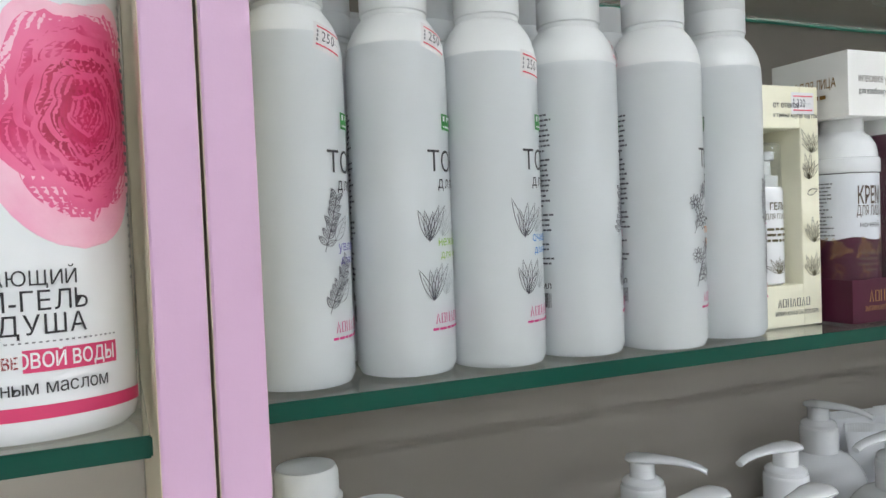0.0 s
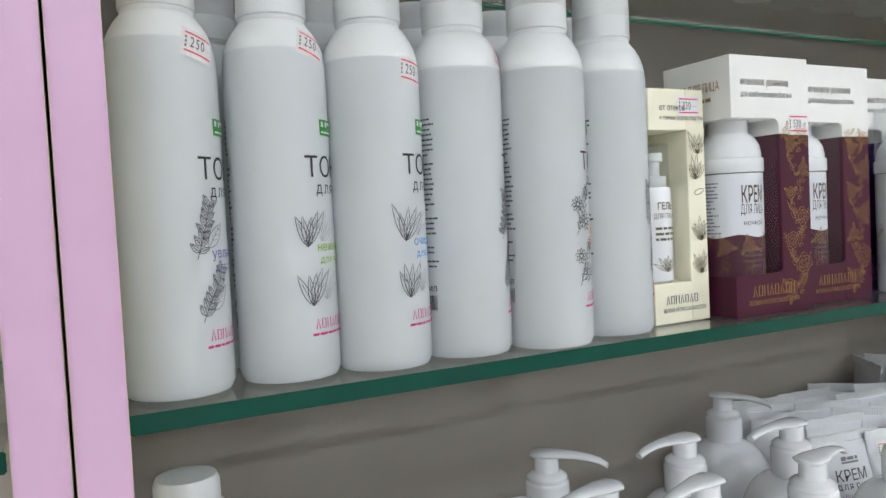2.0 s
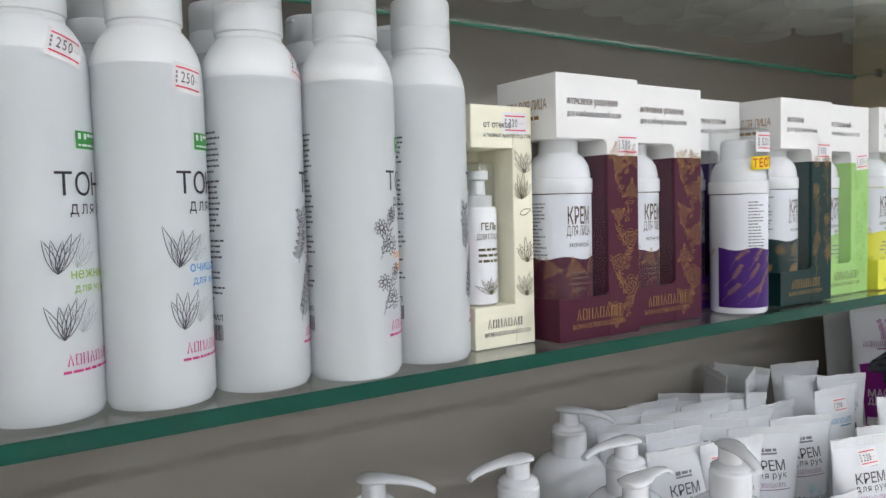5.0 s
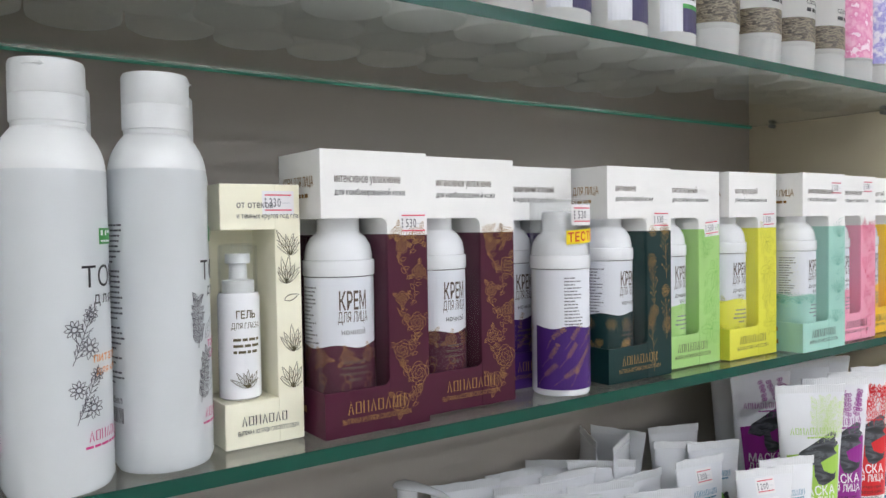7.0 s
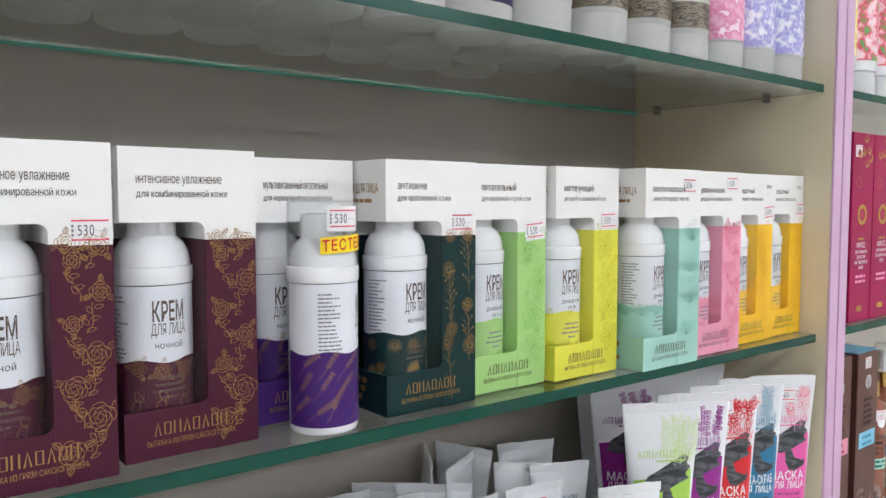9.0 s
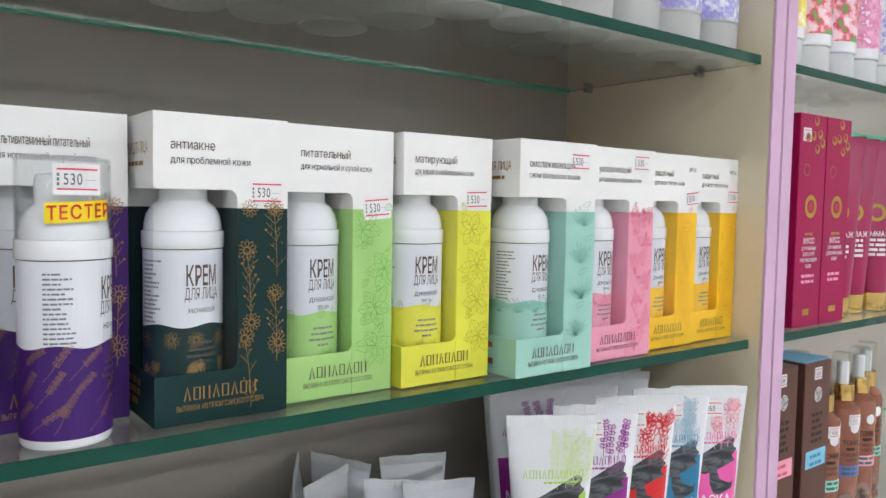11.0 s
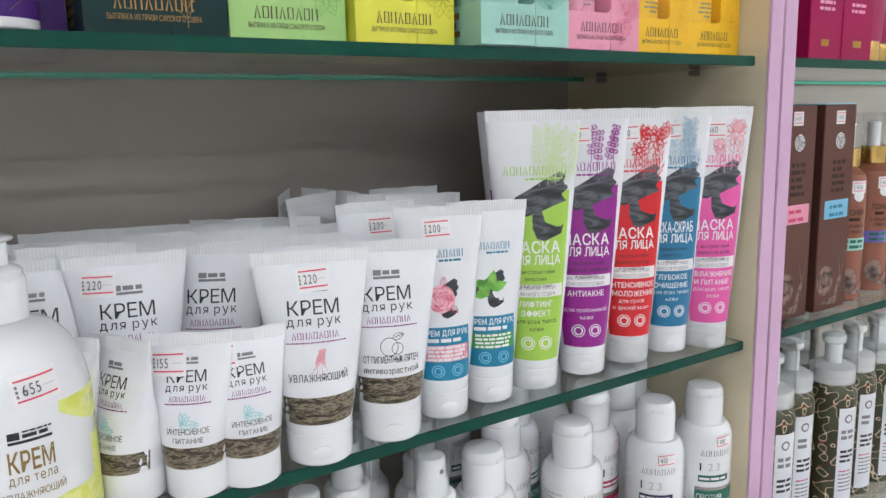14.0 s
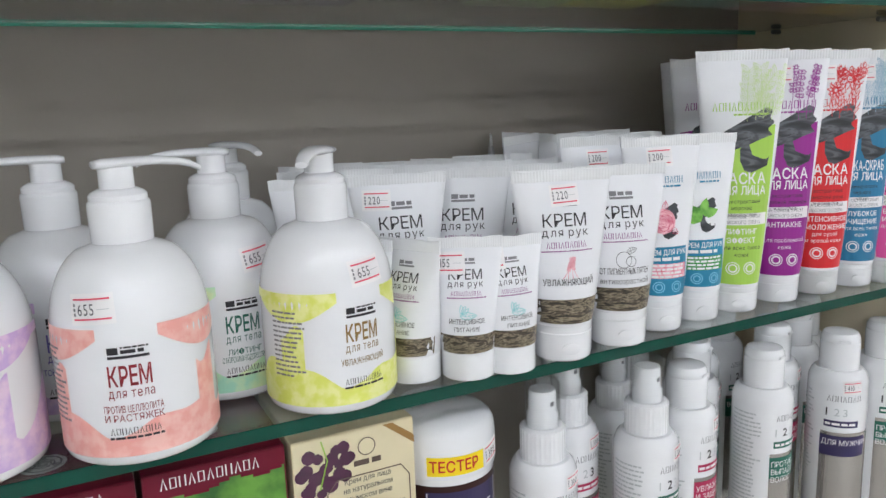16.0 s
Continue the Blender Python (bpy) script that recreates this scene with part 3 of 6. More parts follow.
glass_shelf(XL + 0.001, XR - 0.001, Z_MID, "clear glass shelf with dark green edge", 0.272, -1.0)
for z in (Z_UP, Z_LOW, Z_BOT):
    glass_shelf(XL, XR, z, "clear glass shelf with dark green edge")
for z in (Z_UP, Z_MID, Z_LOW, Z_BOT):
    glass_shelf(XR + 2 * E2 + 0.001, XR + 2 * E2 + 0.976, z, "clear glass shelf with dark green edge")
glass_shelf(XL - 2 * E2 - 0.976, XL - 2 * E2 - 0.001, Z_MID - 0.001, "clear glass shelf under the rose gel")


# ---- face toner bottles ----
TONER_R = 0.0212
TONER_PROFILE = [(0.0165, 0.0), (0.0197, 0.0008), (TONER_R, 0.004), (TONER_R, 0.06), (TONER_R, 0.126)]
CURVE = [(TONER_R, 0.126), (0.0211, 0.1295), (0.0208, 0.1325), (0.0203, 0.1355), (0.0194, 0.1385), (0.0182, 0.1412), (0.0167, 0.1438), (0.0151, 0.1460), (0.0138, 0.1475)]


def toner_radius(z):
    for (ra, za), (rb, zb) in zip(CURVE, CURVE[1:]):
        if za <= z <= zb:
            return ra + (rb - ra) * (z - za) / (zb - za)
    return TONER_R


LEVELS = [0.1365, 0.1350, 0.1322, 0.1305, 0.1302, 0.1320]
TONER_INKS = ["violet_ink", "lime_ink", "blue_ink", "magenta_ink", "orange_ink", "magenta_ink"]
TONER_WORDS = ["увлажняющий|для сухой кожи", "нежный|для чувствительной", "очищающий|для жирной кожи", "тонизирующий|для нормальной", "питательный|для комбинированной", "тонизирующий|для нормальной"]


def toner_bottle(x, y, turn, ink, sticker=None, art="aloe", seed=1, label="", level=0.132, words=""):
    rng = random.Random(seed)
    t = thing("toner_bottle", pose(x, y, Z_MID, 0, 0, turn), label or "frosted bottle of clear face toner on glass shelf", "bottle", "face toner bottles")
    fill = TONER_PROFILE + [c for c in CURVE[1:] if c[1] < level - 0.0003] + [(toner_radius(level), level)]
    body = part("body", lathe(fill, 48), "liquid", t, "frosted plastic filled with clear toner", 40)
    part("shoulder", lathe([(toner_radius(level), level)] + [c for c in CURVE if c[1] > level + 0.0003], 48), "frost", t, "empty frosted shoulder", 50)
    cap = lathe([(0.0128, 0.147), (0.0138, 0.1475), (0.0138, 0.1495), (0.0144, 0.15), (0.0144, 0.1602), (0.0141, 0.1606), (0.0144, 0.161), (0.0143, 0.1728), (0.0137, 0.1743), (0.011, 0.1748)], 40)
    c = part("cap", cap, "frost_cap", t, "frosted disc cap", 40)
    part("press_tab", box_bm(-0.0045, 0.0045, -0.0150, -0.012, 0.1705, 0.1725, 0.0008), "frost_cap", c, at=pose(0, 0, 0, 0, 0, rng.uniform(-60, 60)))
    f = around(TONER_R)
    A = Art()
    A.text("ТОНИК", 0.001, 0.0832, 0.0119, "ink", 0, 0.98)
    A.text("для лица", 0.006, 0.0764, 0.0068, "ink", 0, 0.9, gap=0.22)
    if words:
        for i, wd in enumerate(words.split("|")):
            A.text(wd, 0.0050 + 0.0012 * i, 0.0530 - i * 0.0050, 0.0054 if i == 0 else 0.0044, ink, 0, 0.95, gap=0.12)
    A.marks(0.002, 0.0215, 0.027, 0.0042, "magenta_ink")
    A.bars(0.0005, 0.0188, 0.03, 0.0010, "magenta_ink", rng)
    A.rect(0.0098, 0.1003, 0.0212, 0.1068, "green_ink", 2, 4, 1)
    A.rect(0.0108, 0.1038, 0.0152, 0.1060, "frost", 3)
    A.rect(0.0120, 0.1024, 0.0135, 0.1060, "green_ink", 4)
    A.bars(0.0158, 0.1048, 0.005, 0.0012, "frost", rng, 3)
    A.bars(0.0108, 0.1012, 0.0095, 0.0008, "frost", rng, 3)
    for k in range(2):
        u, v = 0.0005 + 0.001 * k, 0.057 - 0.024 * k
        if art == "aloe":
            A.aloe(u, v - 0.002, 0.0175, 0.0003, "figure_ink", rng, n=5, spread=0.34, lean=0.12)
            A.aloe(u + 0.007, v, 0.013, 0.00022, "light_ink", rng, n=5, spread=0.4, lean=0.3)
        elif art == "leaf":
            A.sprig(u - 0.002, v - 0.004, 1.3, 0.021, 0.00028, "figure_ink", rng)
            A.leaf(u + 0.003, v, 0.9, 0.012, 0.005, 0.00026, "grey_ink")
        else:
            A.sprig(u - 0.004, v - 0.004, 1.2, 0.021, 0.00028, "figure_ink", rng, "daisy")
            A.daisy(u + 0.003, v + 0.002, 0.0045, 0.00028, "figure_ink", rng)
            A.daisy(u - 0.003, v + 0.010, 0.0038, 0.00028, "figure_ink", rng)
    A.place(f, "front_print", body, "thin printed lettering and plant drawings")
    A = Art()
    v = 0.1076
    for rows in (8, 1, 10, 1, 5, 1, 2, 1, 3):
        for i in range(rows):
            if rows > 1:
                A.bars(-0.0495, v, rng.uniform(0.0125, 0.0155) if i < rows - 1 else rng.uniform(0.007, 0.0125), 0.0008, "figure_ink", rng)
            v -= 0.00225 if rows > 1 else 0.0018
    u = -0.0492
    while u < -0.0368:
        d = rng.choice((0.0002, 0.0003, 0.0005))
        A.rect(u, 0.0225, u + d, 0.0290, "ink")
        u += d + rng.choice((0.00025, 0.0004))
    A.text("200мл", -0.0490, 0.031, 0.0044, "ink", 0)
    A.place(f, "rear_print", body, "columns of fine print with barcode")
    if sticker:
        price(t, around(toner_radius), "250", sticker[0], sticker[1], tilt=sticker[2], w=0.0145)
    return t


TONERS = [(0.0663, 0.299), (0.1117, 0.2998), (0.153, 0.2948), (0.1956, 0.2955), (0.237, 0.2868), (0.2814, 0.2933)]
STICK = [(0.0052, 0.1335, -0.25), (0.0085, 0.1365, -0.3), (0.0086, 0.1269, -0.1), (0.0066, 0.1355, -0.3), None, None]
ARTS = ["leaf", "aloe", "aloe", "leaf", "daisy", "leaf"]
TURN_B = [21, 9, 8, 35, 17, 33]
for i, (bx, by) in enumerate(TONERS):
    toner_bottle(bx, by, TURN_B[i], TONER_INKS[i], STICK[i], ARTS[i], 10 + i, level=LEVELS[i], words=TONER_WORDS[i])
for i, (bx, by) in enumerate([(0.093, 0.349), (0.147, 0.348), (0.200, 0.346), (0.250, 0.348), (0.300, 0.348), (0.118, 0.394), (0.18, 0.394)]):
    toner_bottle(bx, by, 150 + 40 * i, TONER_INKS[i % 6], None, "leaf", 30 + i)


# ---- airless pump bottles and their cartons ----
AIR_R = 0.018
AIR = [(0.0150, 0.0), (0.0172, 0.0006), (AIR_R, 0.002), (AIR_R, 0.0775)]
AIR_TOP = [(0.0186, 0.078), (0.0189, 0.0785), (0.0189, 0.0855), (0.0186, 0.086), (0.0178, 0.0862), (0.0177, 0.089), (0.0168, 0.0935), (0.0145, 0.0975), (0.0118, 0.0998), (0.0112, 0.1005), (0.0110, 0.1105), (0.0102, 0.1125), (0.0085, 0.113)]


def airless(parent, at, colour, line, seed, plant, turn=0.0, name="bottle"):
    """A white airless pump bottle with a printed sleeve."""
    rng = random.Random(seed)
    b = part(name, lathe(AIR, 40), "white", parent, "white airless pump bottle", 40, at)
    part("pump", lathe(AIR_TOP, 40), "white", b, "", 45)
    f = around(AIR_R, turn)
    A = Art()
    A.rect(-0.05, 0.040, 0.05, 0.0772, "label", 1, 44, 1)
    A.wave(-0.05, 0.05, 0.0045, lambda u: 0.0425 + 0.0009 * math.sin(u * 260 + seed), colour, 1.6, 50)
    A.text("КРЕМ", 0, 0.0612, 0.0128, "bronze", 1, 0.44, "c", 2, fit=0.0162)
    A.text("ДЛЯ ЛИЦА", 0, 0.0548, 0.0075, "bronze", 0, 0.5, "c", 2, fit=0.0168)
    dark = colour in ("maroon", "violet", "forest")
    A.text("ночной" if dark else "дневной", 0, 0.0485, 0.0042, "ink", 0, 0.9, "c", 2, gap=0.14)
    if not dark:
        A.text("SPF 15+", 0, 0.0445, 0.003, "ink", 0, 0.85, "c", 2)
    for i in range(4):
        A.bars(0, 0.034 - i * 0.003, (0.012, 0.014, 0.016, 0.007)[i], 0.0011, "bronze" if dark else "grey_ink", rng, 2.4, "c")
    for i in range(15):
        A.bars(-0.031, 0.072 - i * 0.002, rng.uniform(0.006, 0.0125), 0.0008, "grey_ink", rng)
    for i in range(9):
        u = -0.05 + i * 0.0115 + rng.uniform(-0.002, 0.002)
        if plant == "rose":
            A.rose(u, 0.036 + rng.uniform(0, 0.004), 0.0036, 0.0002, line, rng, 2.2)
            A.rose(u + 0.004, rng.uniform(0.01, 0.014), 0.0042, 0.0002, line, rng, 2.2)
            A.leaf(u - 0.002, 0.019, 1.2, 0.007, 0.004, 0.0002, line, 2.2, False)
            A.leaf(u + 0.002, 0.024, 2.2, 0.006, 0.0035, 0.0002, line, 2.2, False)
        elif plant == "lavender":
            for q in range(3):
                A.sprig(u + q * 0.003, 0.007 + q * 0.011, 0.9, 0.017, 0.00013, line, rng, "lavender", 2.2)
        elif plant == "daisy":
            A.daisy(u, 0.036, 0.004, 0.0002, line, rng, 2.2)
            A.sprig(u + 0.003, 0.006, 1.5, 0.018, 0.00026, line, rng, "daisy", 2.2)
        elif plant == "aloe":
            A.aloe(u, 0.036, 0.011, 0.00026, line, rng, 2.2)
            A.aloe(u + 0.004, 0.008, 0.011, 0.00026, line, rng, 2.2)
        else:
            A.leaf(u, 0.04, rng.uniform(0.6, 2.4), 0.006, 0.004, 0.00026, line, 2.2)
            A.sprig(u, 0.007, 1.5, 0.014, 0.00026, line, rng, "leaf", 2.2)
    A.place(f, "sleeve_print", b, "printed sleeve with plant drawings")
    return b


BOX_D = 0.049


def window_carton(x, y, w, h, colour, line, plant, title, sub, seed, number="530", yaw=0.0, stick=(0.052, -0.0375, 0.0), spf=False, label="", bottle=True, tray=0.0235, band=0.034, split=0.0425, d=BOX_D, pillar=0.60, depth_cut=0.040):
    """A folding carton whose front left corner is cut out to show the bottle inside."""
    rng = random.Random(seed)
    t = thing("cream_carton", pose(x, y, Z_MID, 0, 0, yaw), label, "carton", "face cream cartons")
    xw, zt = w * pillar, h - band
    zs = h - split
    bm = block(bmesh.new(), xw, w, 0, d, zs, zt, 0)
    block(bm, 0, w, 0, d, zt, h, 0)
    block(bm, 0, xw, depth_cut, d, zs, zt, 0)
    # rounded inner corners of the window
    for zc2, sg, mi in ((zt, -1, 0),):
        r = 0.004
        pts = [(xw + 0.00005, zc2 - sg * 0.00005)] + [(xw - r, zc2)] + [(xw - r + r * math.sin(a), zc2 + sg * (r - r * math.cos(a))) for a in [i * math.pi / 10 for i in range(1, 5)]] + [(xw, zc2 + sg * r)]
        fr = [bm.verts.new((px, 0.0002, pz)) for px, pz in pts]
        bk = [bm.verts.new((px, 0.0012, pz)) for px, pz in pts]
        bm.faces.new(fr).material_index = mi
        for i in range(len(pts)):
            k = (i + 1) % len(pts)
            bm.faces.new((fr[i], bk[i], bk[k], fr[k])).material_index = mi
    c = part("carton_top", bm, "card_white", t, "white card top")
    part("pillar", box_bm(xw, w, 0, d, 0, zs, 0.0003), colour, t, "printed card side")
    part("back_panel", box_bm(0, xw - 0.0001, depth_cut, d, 0, zs, 0.0003), colour, t)
    e = 0.0009
    bm = bmesh.new()
    lip = [(0, 0.0004), (0, tray), (xw - 0.004, tray)] + [(xw - 0.004 + 0.004 * math.sin(a), tray + 0.004 - 0.004 * math.cos(a)) for a in [i * math.pi / 10 for i in range(1, 6)]] + [(xw - 0.00005, 0.0004)]
    fr = [bm.verts.new((px, 0, pz)) for px, pz in lip]
    bk = [bm.verts.new((px, e, pz)) for px, pz in lip]
    bm.faces.new(fr)
    bm.faces.new(bk[::-1])
    for i in range(len(lip)):
        k = (i + 1) % len(lip)
        bm.faces.new((fr[i], bk[i], bk[k], fr[k]))
    bmesh.ops.recalc_face_normals(bm, faces=bm.faces)
    part("tray_front", bm, colour, t, "low card lip with rounded corner")
    part("tray_side", box_bm(0, e, e, depth_cut, 0.0004, tray), colour, t)
    part("tray_floor", box_bm(e, xw, e, depth_cut, 0.0004, 0.0024), colour, t)
    A = Art()
    A.text(title, 0.0075, h - 0.0162, 0.0060, "bronze", 0, 0.8, fit=w * 0.62)
    A.text(sub, 0.0075, h - 0.0225, 0.0044, "ink", 0, 0.8, fit=w * 0.66)
    if spf:
        A.text("SPF25", w - 0.012, h - 0.012, 0.004, "ink", 0, 0.9)
    tc = "gold" if colour in ("maroon", "violet", "forest") else "bronze"
    A.marks(w * 0.2, 0.0112, w * 0.56, 0.0062, tc)
    A.text("ВЫТЯЖКА ИЗ ГРЯЗИ САКСКОГО ОЗЕРА", w * 0.15, 0.0066, 0.0036, tc, 0, 0.8, fit=w * 0.66)
    lw = 0.00025
    pw = w - xw
    cx = xw + pw / 2
    pz0, pz1 = tray + 0.006, zs - 0.004
    if plant == "rose":
        for i in range(7):
            z = pz0 - 0.016 + (pz1 - pz0 + 0.016) * i / 6.2
            sd = 0.24 if i % 2 else -0.2
            A.rose(cx + sd * pw + rng.uniform(-0.05, 0.05) * pw, z, rng.uniform(0.0034, 0.0054) + (0.0014 if i == 1 else 0), lw, line, rng)
            A.line([(cx - sd * pw * (0.2 + 0.8 * q / 5) + 0.0015 * math.sin(q), z - 0.004 + 0.0026 * q) for q in range(6)], lw, line)
            for q in range(5):
                A.leaf(cx - sd * pw * (0.2 + 0.16 * q), z - 0.003 + 0.0024 * q, 1.2 + (1.0 if q % 2 else -1.0), 0.0040, 0.0019, lw * 0.9, line, 2, False)
        A.rose(w - 0.006, zs - 0.001, 0.0042, lw, line, rng)
        A.rose(xw + 0.006, zs + 0.0005, 0.0036, lw, line, rng)
        A.leaf(cx, zs - 0.003, 1.2, 0.007, 0.004, lw, line)
    elif plant in ("daisy", "lavender"):
        for i in range(4):
            u0, v0 = cx + (0.28 if i % 2 else -0.24) * pw, 0.004 + i * 0.021
            bend = rng.uniform(-0.12, 0.12)
            stem = [(u0 + bend * pw * (q / 8) ** 2 * 2, v0 + 0.0042 * q) for q in range(9)]
            A.line(stem, lw, line)
            for q in range(1, 8):
                for sg in (1, -1):
                    if rng.random() < 0.75:
                        px, py = stem[q]
                        a1 = 1.57 - sg * rng.uniform(0.4, 0.9)
                        ln = rng.uniform(0.004, 0.008)
                        ex, ey = px + ln * math.cos(a1), py + ln * math.sin(a1)
                        A.line([(px, py), (ex, ey)], lw * 0.8, line)
                        A.line([((px + ex) / 2, (py + ey) / 2), ((px + ex) / 2 + 0.0018 * math.cos(a1 + sg), (py + ey) / 2 + 0.0018 * math.sin(a1 + sg))], lw * 0.8, line)
                        if rng.random() < 0.4:
                            A.disc(ex, ey, 0.0006, line, 2, 8)
            A.daisy(*stem[-1], rng.uniform(0.0036, 0.0052), lw, line, rng, petals=11)
        A.daisy(w - 0.005, 0.034, 0.0056, lw, line, rng, petals=12)
        A.daisy(xw + 0.007, 0.045, 0.0046, lw, line, rng, petals=12)
        A.daisy(w - 0.006, zs, 0.0042, lw, line, rng, petals=11)
        A.daisy(xw + 0.006, zs, 0.0042, lw, line, rng, petals=11)
    elif plant == "aloe":
        for i in range(4):
            A.aloe(cx + rng.uniform(-0.25, 0.25) * pw, pz0 - 0.008 + i * 0.023, 0.0155, lw, line, rng)
            A.leaf(cx + rng.uniform(-0.2, 0.2) * pw, pz0 + 0.01 + i * 0.021, 0.4, 0.009, 0.003, lw, line, 2, False)
    else:
        for i in range(4):
            u, v = cx + rng.uniform(-0.3, 0.3) * pw, pz0 - 0.004 + i * 0.021
            for q in range(6):
                A.leaf(u, v, q * 1.05 + rng.uniform(-0.2, 0.2), rng.uniform(0.010, 0.0145), 0.0074, lw, line)
            A.leaf(cx + rng.uniform(-0.4, 0.3) * pw, v + 0.011, rng.uniform(0.5, 2.5), 0.006, 0.0035, lw, line)
    # keep the drawings on the pillar and the tray
    A.clip(lambda u, v: 0.0006 < u < w - 0.0005 and 0.001 < v < h and (u > xw + 0.0005 or v < tray - 0.0003 or v > zt + 0.0005))
    A.place(flat(), "front_print", c, "gold and ink lettering with plant drawings")
    film = bmesh.new()
    bend = [(0.0005, depth_cut - 0.0005), (0.0005, 0.0024), (0.0009, 0.0016), (0.0018, 0.0012), (xw - 0.0003, 0.0012)]
    lo, hi = [film.verts.new((px, py, tray - 0.004)) for px, py in bend], [film.verts.new((px, py, zt - 0.0002)) for px, py in bend]
    for i in range(len(bend) - 1):
        film.faces.new((lo[i], lo[i + 1], hi[i + 1], hi[i]))
    part("window_film", film, "clear", t, "clear plastic window film").visible_shadow = False
    S = Art()
    S.text("КРЕМ ДЛЯ ЛИЦА", -d + 0.006, h - 0.018, 0.0072, "gold", 0, 0.62)
    S.bars(-d + 0.012, h - 0.0235, 0.024, 0.002, "gold", rng)
    S.place(left_side(), "side_title", c, "gold side lettering")
    S = Art()
    for i in range(3):
        S.bars(-d * 0.86, 0.016 - i * 0.005, 0.022, 0.0034, "gold", rng)
    S.place(left_side(), "side_badge", c, "gold lettered badge")
    if bottle:
        airless(t, pose(0.0198, 0.0205, 0.0026), colour, line, seed + 3, plant, rng.uniform(-4, 12))
    if number:
        price(t, flat(), number, stick[0], h + stick[1], 0.0175, 0.0125, stick[2])
    return t


LAB = "white and %s window carton of face cream"
window_carton(0.353, 0.275, 0.0625, 0.1440, "maroon", "gold", "rose", "интенсивное увлажнение", "для комбинированной кожи", 1, stick=(0.0535, -0.037, 0.0), label=LAB % "maroon")
window_carton(0.4205, 0.284, 0.064, 0.1436, "maroon", "gold", "rose", "интенсивное увлажнение", "для комбинированной кожи", 2, number="", label=LAB % "maroon")
window_carton(0.4895, 0.302, 0.062, 0.142, "violet", "gold", "lavender", "мультивитаминный питательный", "для нормальной и сухой кожи", 3, number="", label=LAB % "violet")
window_carton(0.5545, 0.273, 0.064, 0.142, "forest", "gold", "daisy", "антиакне", "для проблемной кожи", 4, stick=(0.053, -0.035, 0.0), label=LAB % "dark green")
window_carton(0.6215, 0.280, 0.0635, 0.142, "green", "green_l", "leaf", "питательный", "для нормальной и сухой кожи", 5, stick=(0.053, -0.0415, 0.08), label=LAB % "leaf green")
window_carton(0.6875, 0.2735, 0.0635, 0.142, "yellow", "yellow_l", "leaf", "матирующий", "для жирной и комбинированной кожи", 6, stick=(0.052, -0.036, 0.03), label=LAB % "lemon yellow")
window_carton(0.7565, 0.255, 0.066, 0.142, "mint", "mint_l", "aloe", "омолаживающий", "с лифтинг эффектом для всех типов кожи", 7, stick=(0.051, -0.0115, 0.0), label=LAB % "mint green")
window_carton(0.826, 0.2625, 0.066, 0.142, "pink", "pink_l", "rose", "увлажняющий", "для нормальной и комбинированной кожи", 8, stick=(0.051, -0.009, 0.0), label=LAB % "pink")
window_carton(0.893, 0.269, 0.0605, 0.142, "amber", "amber_l", "leaf", "защитный", "для всех типов кожи", 9, stick=(0.0535, -0.032, 0.1), spf=True, label=LAB % "amber")
window_carton(0.9535, 0.271, 0.0565, 0.142, "amber", "amber_l", "leaf", "защитный", "для всех типов кожи", 10, stick=(0.051, -0.03, 0.0), spf=True, label=LAB % "amber")


def tester(x, y):
    t = thing("tester_bottle", pose(x, y, Z_MID), "white and violet airless tester bottle with clear cap", "bottle")
    b = airless(t, pose(0, 0, 0), "violet", "gold", 21, "lavender", 62)
    bm = shell([(0.0186, 0.0864), (0.0184, 0.118), (0.0178, 0.1195), (0.015, 0.120)], 40)
    k = part("clear_cap", bm, "clear", t, "clear plastic cap", 40)
    k.visible_shadow = False
    price(t, around(0.0188, 0), "530", 0.002, 0.1105, 0.0185, 0.0125)
    A = Art()
    A.rect(-0.0105, -0.0042, 0.0155, 0.0042, "tester_yellow", 1, 8, 1)
    A.text("ТЕСТЕР", -0.0095, -0.0027, 0.0076, "tester_red", 1, 0.8, layer=2, gap=0.16)
    A.place(lambda u, v, d: around(0.0188, 0)(u, 0.0975 + v + u * 0.06, d), "tester_sticker", t, "yellow sticker with red lettering", 0.0003)
    return t


tester(0.5205, 0.282)


